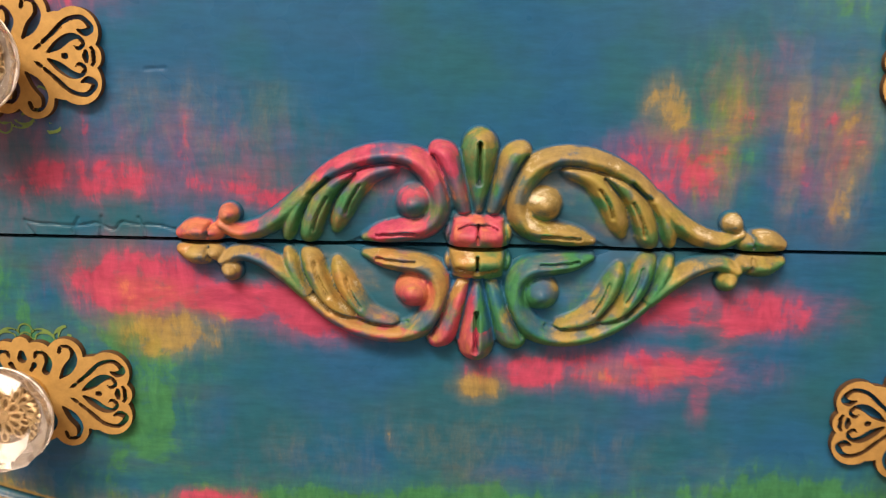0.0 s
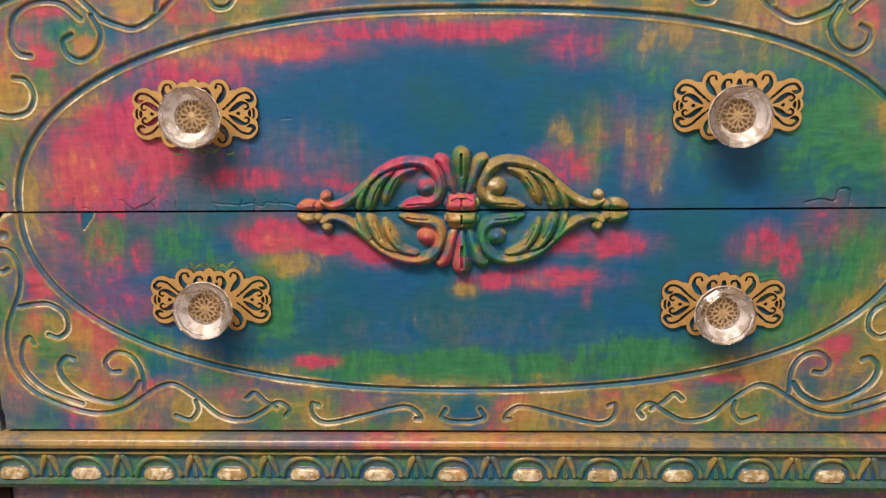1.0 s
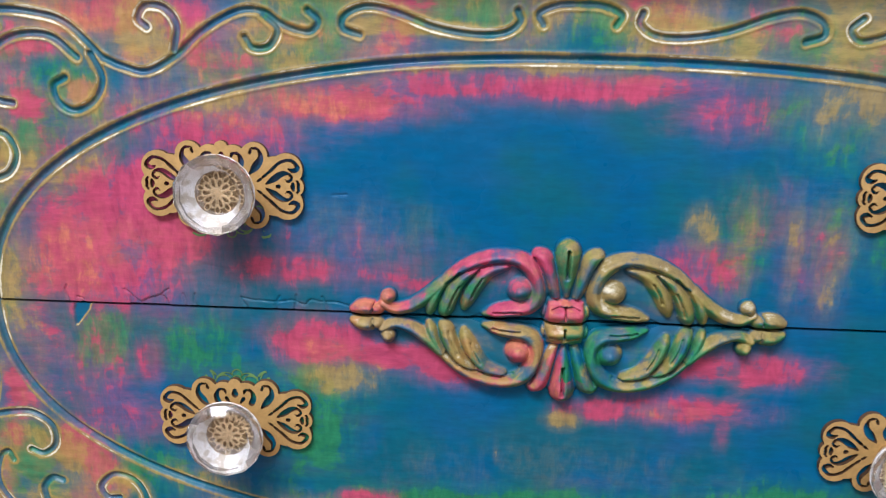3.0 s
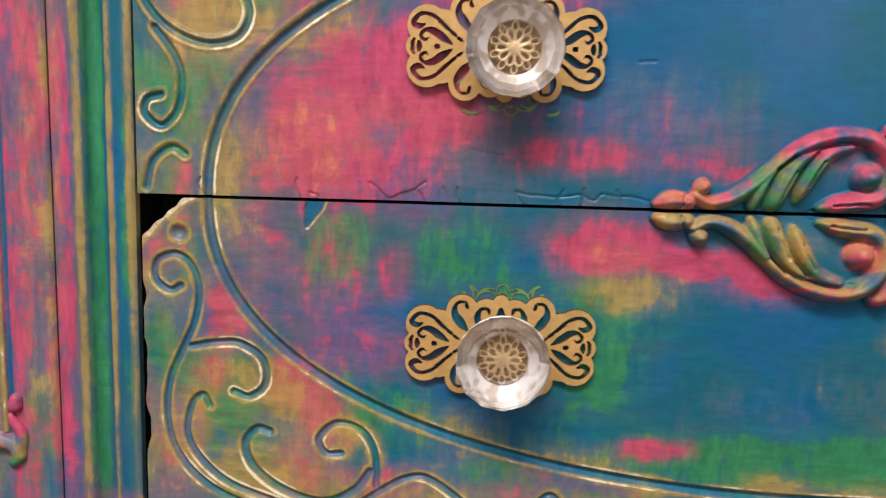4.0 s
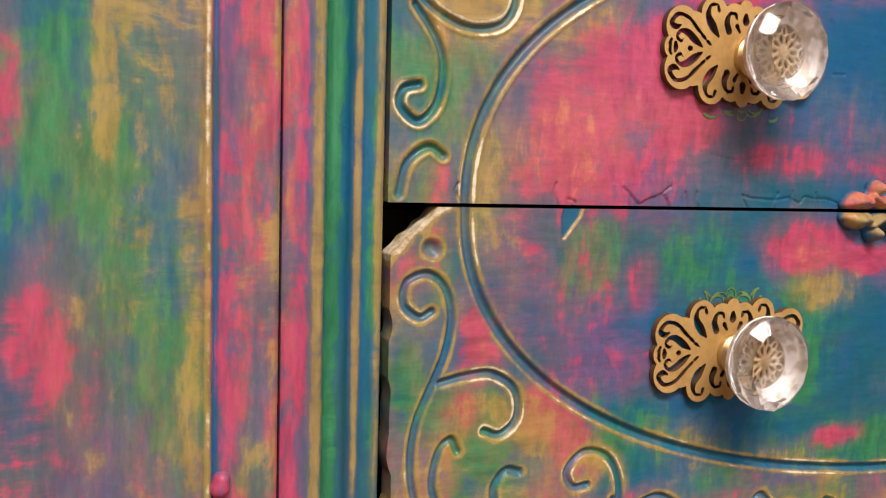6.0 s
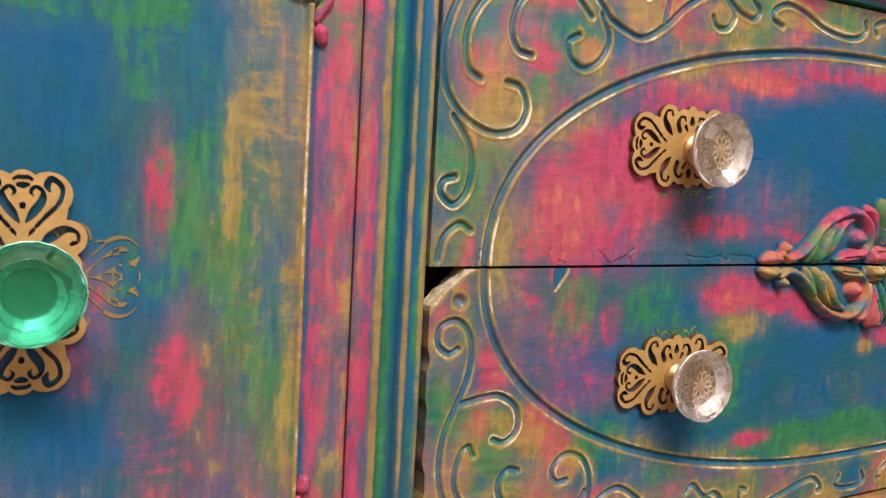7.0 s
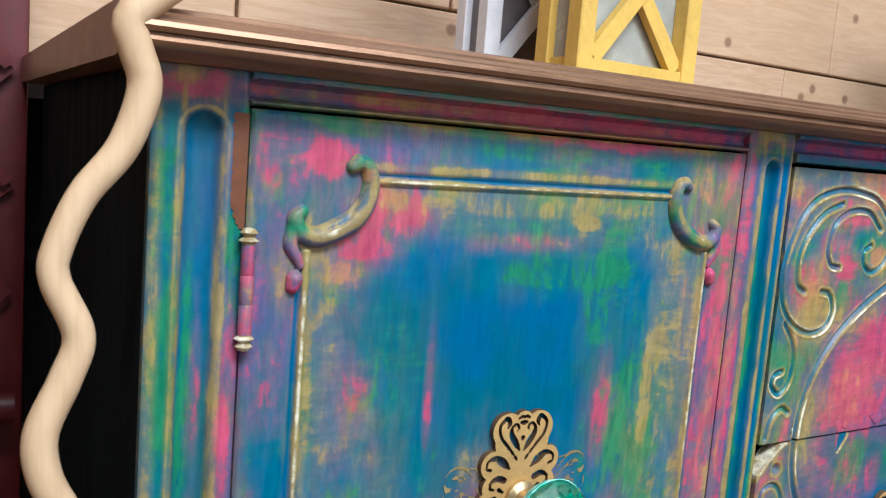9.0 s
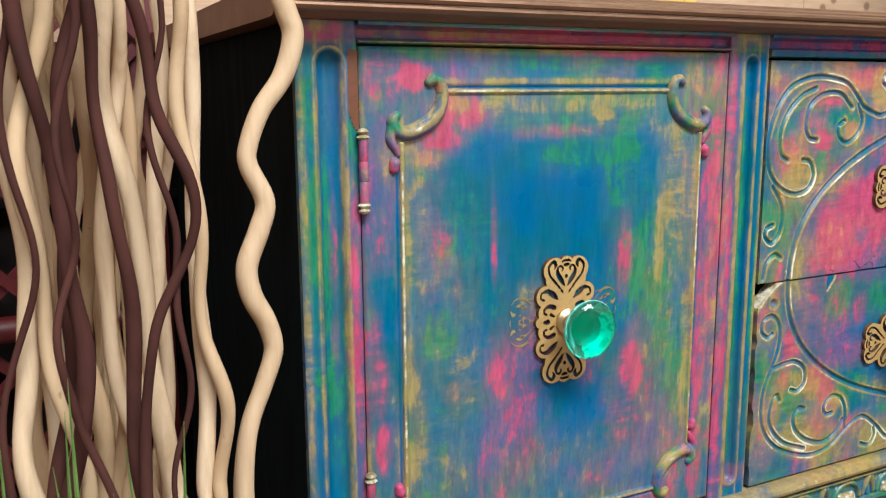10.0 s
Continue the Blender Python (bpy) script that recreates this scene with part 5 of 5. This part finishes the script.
def hinge(parent, sign, z):
    bm = bmesh.new()
    r, h = 0.0026, 0.0175
    lathe(bm, [(0, -h - .006), (.0022, -h - .0055), (.0034, -h - .004), (.0020, -h - .0025), (.0038, -h - .001), (r, -h), (r, -h + .0008), (r, -.006), (r * .9, -.0055), (r, -.005), (r, .005), (r * .9, .0055), (r, .006), (r, h - .0008), (r, h), (.0038, h + .001), (.0020, h + .0025), (.0034, h + .004), (.0022, h + .0055), (0, h + .006)], 16)
    ob = part("hinge", bm, PAINT_UP, parent, "painted ball-tip hinge with worn brass ends")
    ob.matrix_basis = Matrix.Translation((sign * -0.6325, -0.0030, z)) @ Matrix.Rotation(radians(90), 4, "X")
    w = np.zeros((len(ob.data.vertices), 4))
    w[:, 0], w[:, 2], w[:, 1] = 0.75, 0.35, 0.0
    co = np.array([v.co[:] for v in ob.data.vertices])
    tip = np.abs(co[:, 1]) > h
    w[tip] = (0, 0, 1.3, 0.3)
    lay_paint(ob, w)


for s in (1, -1):
    d_ = door_face(s)
    corner_scroll(d_, s, 1, s * PX1, PZ1 + 0.0010, 1.0)
    corner_scroll(d_, -s, 1, s * PX0, PZ1 + 0.0010, 0.75)
    corner_scroll(d_, s, -1, s * PX1, PZ0, 0.8)
    corner_scroll(d_, -s, -1, s * PX0, PZ0, 0.8)
    hinge(d_, s, 0.8385)
    hinge(d_, s, 0.640)
    if s == 1:
        left_door = d_
crystal_knob(left_door, -0.4975, 0.738, -0.4985, 0.7385, True, radians(90))


def stencil(parent, cx, cz, turned, scale, mat, keep):
    """A faint print of the backplate's scrolls, left in paint on the board."""
    r = filigree()
    r.room = np.minimum(r.room, 0.00033 - np.abs(r.room - 0.0010))
    keepmask = keep(r.X * scale, r.Z * scale) + 0.011 * waves(r.X, r.Z, 420, 61)
    r.room = np.minimum(r.room, keepmask)
    ob = r.build("stencil_print", mat, parent, 0.0, 0.0, whole=False, flat=True, base=0.0)
    ob.matrix_basis = Matrix.Translation((cx, -0.00035, cz)) @ Matrix.Rotation(turned, 4, "Y") @ Matrix.Scale(scale, 4)
    tagged(ob, "faint stencilled scroll print")


stencil(left_door, -0.4975, 0.740, 0.0, 1.0, STENCIL, lambda x, z: np.abs(x) - 0.019)
stencil(drawer_low, -0.1705, 0.6870, 0.0, 1.0, STENCILG, lambda x, z: np.minimum(z - 0.0115, 0.0130 - np.abs(x)))
stencil(drawer_up, -0.1700, 0.8010, 0.0, 1.0, STENCILG, lambda x, z: np.minimum(-z - 0.0120, 0.0130 - np.abs(x)))

# bare wood where the paint has come off beside the hinge
bm = bmesh.new()
rng = random.Random(8)
zs = np.linspace(0.861, 0.9035, 40)
wl = [bm.verts.new((-0.6348 - 0.0046 * min(1, (z - 0.858) / 0.012) + rng.uniform(-.0006, .0006), -0.0004, z)) for z in zs]
wr = [bm.verts.new((-0.6337, -0.0004, z)) for z in zs]
for i in range(len(zs) - 1):
    bm.faces.new((wl[i], wr[i], wr[i + 1], wl[i + 1]))
part("bare_patch", bm, RAWWOOD, sideboard, "bare brown wood patch by the hinge", False)


# ---- things on the top ----
def lantern(x, y, turn, wide, deep, tall, wood, pane, label):
    """A shallow wooden lantern: four posts, crossed braces front and back, panes."""
    th = thing("lantern", (x, y, TOP_Z), label, "lantern")
    th.rotation_euler = (0, 0, radians(turn))
    h, g, p = wide / 2, deep / 2, 0.013
    for i in (-1, 1):
        for j in (-1, 1):
            part("post", box(bmesh.new(), i * h - p / 2, i * h + p / 2, j * g - p / 2, j * g + p / 2, 0, tall, 0.0008, 1), wood, th, smooth=False)
    part("base", box(bmesh.new(), -h + p / 2, h - p / 2, -g + p / 2, g - p / 2, 0.004, 0.012), wood, th, smooth=False)
    part("cap", box(bmesh.new(), -h - .010, h + .010, -g - .010, g + .010, tall, tall + 0.012, 0.001, 1), wood, th, smooth=False)
    for f in (-1, 1):
        yy = f * g
        part("rail", box(bmesh.new(), -h + p / 2, h - p / 2, yy - .005, yy + .005, 0.010, 0.022), wood, th, smooth=False)
        part("rail", box(bmesh.new(), -h + p / 2, h - p / 2, yy - .005, yy + .005, tall - .012, tall), wood, th, smooth=False)
        a, b, c = h - p / 2 - .002, 0.023, 0.023 + wide * 1.0
        part("rail", box(bmesh.new(), -h + p / 2, h - p / 2, yy - .004, yy + .004, c + .004, c + .014), wood, th, smooth=False)
        part("brace", bar(bmesh.new(), (-a, yy - .001, b), (a, yy - .001, c), 0.011, 0.007), wood, th, smooth=False)
        part("brace", bar(bmesh.new(), (a, yy + .0006, b), (-a, yy + .0006, c), 0.011, 0.006), wood, th, smooth=False)
        part("pane", box(bmesh.new(), -h + p / 2, h - p / 2, yy - f * .0075, yy - f * .006, 0.022, tall - .012), pane, th, smooth=False)
    for f in (-1, 1):
        xx = f * h
        part("side_pane", box(bmesh.new(), xx - .001, xx + .001, -g + p / 2, g - p / 2, 0.004, tall), pane, th, smooth=False)
        part("side_rail", box(bmesh.new(), xx - .004, xx + .004, -g + p / 2, g - p / 2, 0.010, 0.022), wood, th, smooth=False)
    return th


lantern(-0.3420, 0.140, 3, 0.094, 0.030, 0.24, YELLOW, PANE, "mustard yellow wooden lantern with crossed braces on the sideboard")
lantern(-0.3520, 0.232, 0, 0.088, 0.030, 0.27, WHITE, GREYPANE, "white painted wooden lantern with crossed braces behind a yellow one")
lantern(0.3420, 0.140, -3, 0.094, 0.030, 0.24, YELLOW, PANE, "mustard yellow wooden lantern with crossed braces on the sideboard")
lantern(0.3520, 0.232, 0, 0.088, 0.030, 0.27, WHITE, GREYPANE, "white painted wooden lantern with crossed braces behind a yellow one")


# ---- beside the sideboard: curly willow, grass and a red lattice ----
def willow():
    rng = random.Random(11)
    bm = bmesh.new()
    base = [(-.635, -.015, .98), (-.655, -.018, .952), (-.671, -.02, .938), (-.6795, -.02, .929), (-.6775, -.02, .920), (-.6745, -.02, .908), (-.6805, -.02, .889), (-.6920, -.02, .873), (-.6990, -.02, .856), (-.6995, -.02, .846), (-.6920, -.02, .828), (-.6955, -.02, .814), (-.7025, -.02, .796), (-.7010, -.02, .781), (-.6940, -.02, .766), (-.6910, -.02, .751), (-.6970, -.02, .733), (-.7040, -.02, .716), (-.7080, -.02, .698), (-.7100, -.02, .673), (-.7080, -.018, .64), (-.7150, -.01, .58), (-.722, 0, .45), (-.730, 0, 0.0)]
    pts = smooth_line(base, 0.0022)
    tube(bm, pts[::-1], [0.0052 + 0.0004 * math.sin(i * 0.11) for i in range(len(pts))], 12)
    tagged(part("willow_stick", bm, CREAM), "pale peeled corkscrew willow stick beside the cabinet", "stick", "curly willow sticks")
    # the sticks in front, each by the bends of its stem from head height down
    def bent(mat, r, y, heads, xs):
        dark = mat is BARK
        top, low = heads
        zs = [top - (top - low) * k / 6 for k in range(7)]
        line = [(xs[0] / 1000 + rng.uniform(-.03, .02), y, top + 0.30), ((1.7 * xs[0] - 0.7 * xs[1]) / 1000, y, top + 0.045)]
        line += [(x / 1000, y + rng.uniform(-.004, .004), z) for x, z in zip(xs, zs)]
        foot = -0.80 + 0.5 * (xs[-1] / 1000 + 0.80)
        line += [((1.5 * xs[-1] - 0.5 * xs[-2]) / 1000, y, low - 0.04)]
        line += [(xs[-1] / 1000 * 0.6 + foot * 0.4, y * 0.8, low - 0.22), (foot, y * 0.4, 0.0)]
        p, a, f = rng.uniform(0, 6.3), rng.uniform(.0012, .0030), rng.uniform(48, 85)
        pts = [(x + a * math.sin(f * z + p), yy + 0.7 * a * math.cos(f * z + p), z) for x, yy, z in smooth_line(line, 0.004)[::-1]]
        bm = bmesh.new()
        tube(bm, pts, [r * (1.06 if dark else 0.94) * (1.12 - 0.22 * k / len(pts)) * (1 + 0.11 * math.sin(k * 0.13 + p) + 0.06 * math.sin(k * 0.41 + 2 * p)) for k in range(len(pts))], 12)
        tagged(part("willow_stick", bm, mat), "dark purple-brown twig winding through the willow sheaf" if dark else "pale peeled willow stick with soft bends in the sheaf", "stick", "curly willow sticks")

    bent(CREAM, 0.0048, -0.055, (0.918, 0.704), (-766.6, -765.7, -759.8, -759.1, -755.1, -750.7, -750.9))
    bent(CREAM, 0.0040, -0.030, (0.921, 0.692), (-758.0, -756.3, -756.4, -757.9, -759.7, -761.4, -765.8))
    bent(CREAM, 0.0034, -0.050, (0.919, 0.702), (-735.3, -735.1, -732.9, -731.4, -729.0, -724.3, -725.5))
    bent(CREAM, 0.0036, -0.025, (0.921, 0.690), (-725.5, -734.2, -739.5, -743.4, -745.3, -746.1, -746.7))
    bent(CREAM, 0.0050, -0.060, (0.918, 0.706), (-799.4, -806.7, -804.7, -797.6, -805.2, -806.9, -806.6))
    bent(CREAM, 0.0038, -0.040, (0.920, 0.697), (-798.9, -800.2, -799.6, -796.6, -795.6, -796.0, -799.9))
    bent(CREAM, 0.0046, -0.050, (0.919, 0.702), (-790.6, -789.7, -786.6, -784.6, -782.3, -779.4, -777.7))
    bent(CREAM, 0.0040, -0.020, (0.922, 0.688), (-782.1, -784.7, -789.6, -794.6, -800.1, -801.9, -801.8))
    bent(CREAM, 0.0038, -0.030, (0.921, 0.692), (-740.1, -741.0, -743.3, -747.7, -753.0, -758.8, -764.2))
    bent(CREAM, 0.0040, -0.015, (0.923, 0.686), (-743.8, -748.4, -748.9, -748.8, -747.9, -747.5, -749.7))
    bent(CREAM, 0.0042, -0.045, (0.919, 0.699), (-728.3, -729.7, -730.6, -730.7, -730.5, -730.8, -732.4))
    bent(CREAM, 0.0042, -0.025, (0.921, 0.690), (-759.7, -762.8, -766.0, -767.3, -766.4, -765.6, -772.8))
    bent(CREAM, 0.0046, -0.015, (0.923, 0.686), (-792.8, -793.7, -793.2, -791.1, -788.1, -791.8, -798.9))
    bent(CREAM, 0.0040, -0.010, (0.923, 0.683), (-771.0, -771.6, -772.2, -773.6, -778.3, -783.9, -789.1))
    bent(BARK, 0.0031, -0.075, (0.916, 0.713), (-794.8, -794.4, -790.7, -784.6, -780.4, -788.2, -795.8))
    bent(BARK, 0.0023, -0.085, (0.915, 0.717), (-758.1, -749.9, -739.3, -743.0, -754.0, -764.7, -761.9))
    bent(BARK, 0.0014, -0.080, (0.915, 0.715), (-746.2, -750.5, -749.9, -745.7, -743.8, -745.9, -749.9))
    bent(BARK, 0.0030, -0.060, (0.918, 0.706), (-773.6, -782.7, -783.7, -785.9, -787.4, -791.9, -798.2))
    bent(BARK, 0.0028, -0.070, (0.917, 0.711), (-773.2, -772.9, -766.2, -764.8, -764.9, -764.0, -763.6))
    bent(BARK, 0.0016, -0.088, (0.915, 0.719), (-778.8, -782.7, -786.2, -785.6, -790.8, -789.9, -774.4))
    bent(BARK, 0.0015, -0.070, (0.917, 0.711), (-801.0, -803.0, -801.4, -800.5, -806.2, -813.4, -817.2))
    bent(CREAM, 0.0036, -0.066, (0.917, 0.711), (-789.0, -794.0, -799.5, -799.0, -794.0, -790.0, -788.0))
    bent(CREAM, 0.0038, -0.040, (0.920, 0.700), (-757.0, -760.0, -765.5, -771.0, -770.0, -765.0, -760.0))
    # thinner ones behind them
    for k in range(19):
        dark = rng.random() < 0.45
        x, y = rng.uniform(-0.93, -0.752), rng.uniform(0.0, 0.075)
        if k > 9:
            x, y = rng.uniform(-0.99, -0.825), rng.uniform(-0.08, 0.06)
        top, r = rng.uniform(1.05, 1.4), rng.uniform(0.0016, 0.003) if dark else rng.uniform(0.0028, 0.0048)
        lean, a, b = rng.uniform(-0.10, 0.06), rng.uniform(.005, .012), rng.uniform(.003, .008)
        f, g, p, q = rng.uniform(14, 34), rng.uniform(20, 50), rng.uniform(0, 6.3), rng.uniform(0, 6.3)
        zs = np.arange(0.0, top, 0.010)
        sx = [min(-0.746, x + lean * (z - 0.75) * 2 * (z > 0.4) - lean * 0.7 * (z <= 0.4) + a * math.sin(f * z + p)) for z in zs]
        bm = bmesh.new()
        tube(bm, list(zip(sx, [y + b * math.sin(g * z + q) for z in zs], zs)), [r * (1.25 - 0.55 * z / top) * (1 + 0.10 * math.sin(37 * z + p)) for z in zs], 9)
        tagged(part("willow_stick", bm, BARK if dark else CREAM), "thin dark purple-brown twig in the willow sheaf" if dark else "pale peeled willow stick in the sheaf", "stick", "curly willow sticks")
    for k in range(16):
        x, y = rng.uniform(-0.86, -0.752), -0.112 + rng.uniform(-.012, .012)
        bm = bmesh.new()
        top, lean = rng.uniform(.725, .785), rng.uniform(-.02, .012)
        row = []
        for t in np.linspace(0, 1, 14):
            z = 0.30 + (top - 0.30) * t
            w = 0.0022 * (1 - t ** 4) + 0.0001
            cx = x + lean * t * t
            row.append((bm.verts.new((cx - w, y, z)), bm.verts.new((cx, y - 0.0008, z)), bm.verts.new((cx + w, y, z))))
        for u, v in zip(row, row[1:]):
            bm.faces.new((u[0], u[1], v[1], v[0]))
            bm.faces.new((u[1], u[2], v[2], v[1]))
        bmesh.ops.solidify(bm, geom=bm.faces[:], thickness=0.0003)
        tagged(part("grass_blade", bm, BLADE), "thin green artificial grass blade among the sticks", "grass", "grass blades")


willow()


def lattice():
    th = thing("lattice_gate", (-0.75, 0.42, 0), "dark red folding metal lattice gate against the wall", "gate")

    def add(name, bm, mat=RED):
        ob = part(name, bm, mat, th, smooth=True)
        ob.location = (0.75, -0.42, 0)
        return ob
    for x in (-0.690, -0.86, -1.03):
        add("upright", box(bmesh.new(), x - .013, x + .013, 0.405, 0.425, 0.0, 1.5, 0.003))
    for k in range(14):
        z = 0.25 + k * 0.085
        add("slat", bar(bmesh.new(), (-1.03, 0.398, z), (-0.690, 0.398, z + 0.34), 0.010, 0.003))
        add("slat", bar(bmesh.new(), (-0.690, 0.392, z), (-1.03, 0.392, z + 0.34), 0.010, 0.003))
    bm = bmesh.new()
    tube(bm, [(-1.1, 0.375, .68), (-0.685, 0.375, .68)], [0.012, 0.012], 12)
    add("crossbar", bm)


lattice()


def dark_backing():
    # added near-black sheet and ledges for dark clutter and shade behind the gate
    th = thing("shade_backing", (-0.9, 0.44, 0), "near-black sheet with ledges added for dark clutter and shade behind the gate", "shelf")
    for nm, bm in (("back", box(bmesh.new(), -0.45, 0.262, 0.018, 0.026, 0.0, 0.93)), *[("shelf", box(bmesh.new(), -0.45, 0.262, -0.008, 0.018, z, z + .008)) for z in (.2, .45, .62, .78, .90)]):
        part(nm, bm, GAP_SHADE, th, smooth=False)


dark_backing()
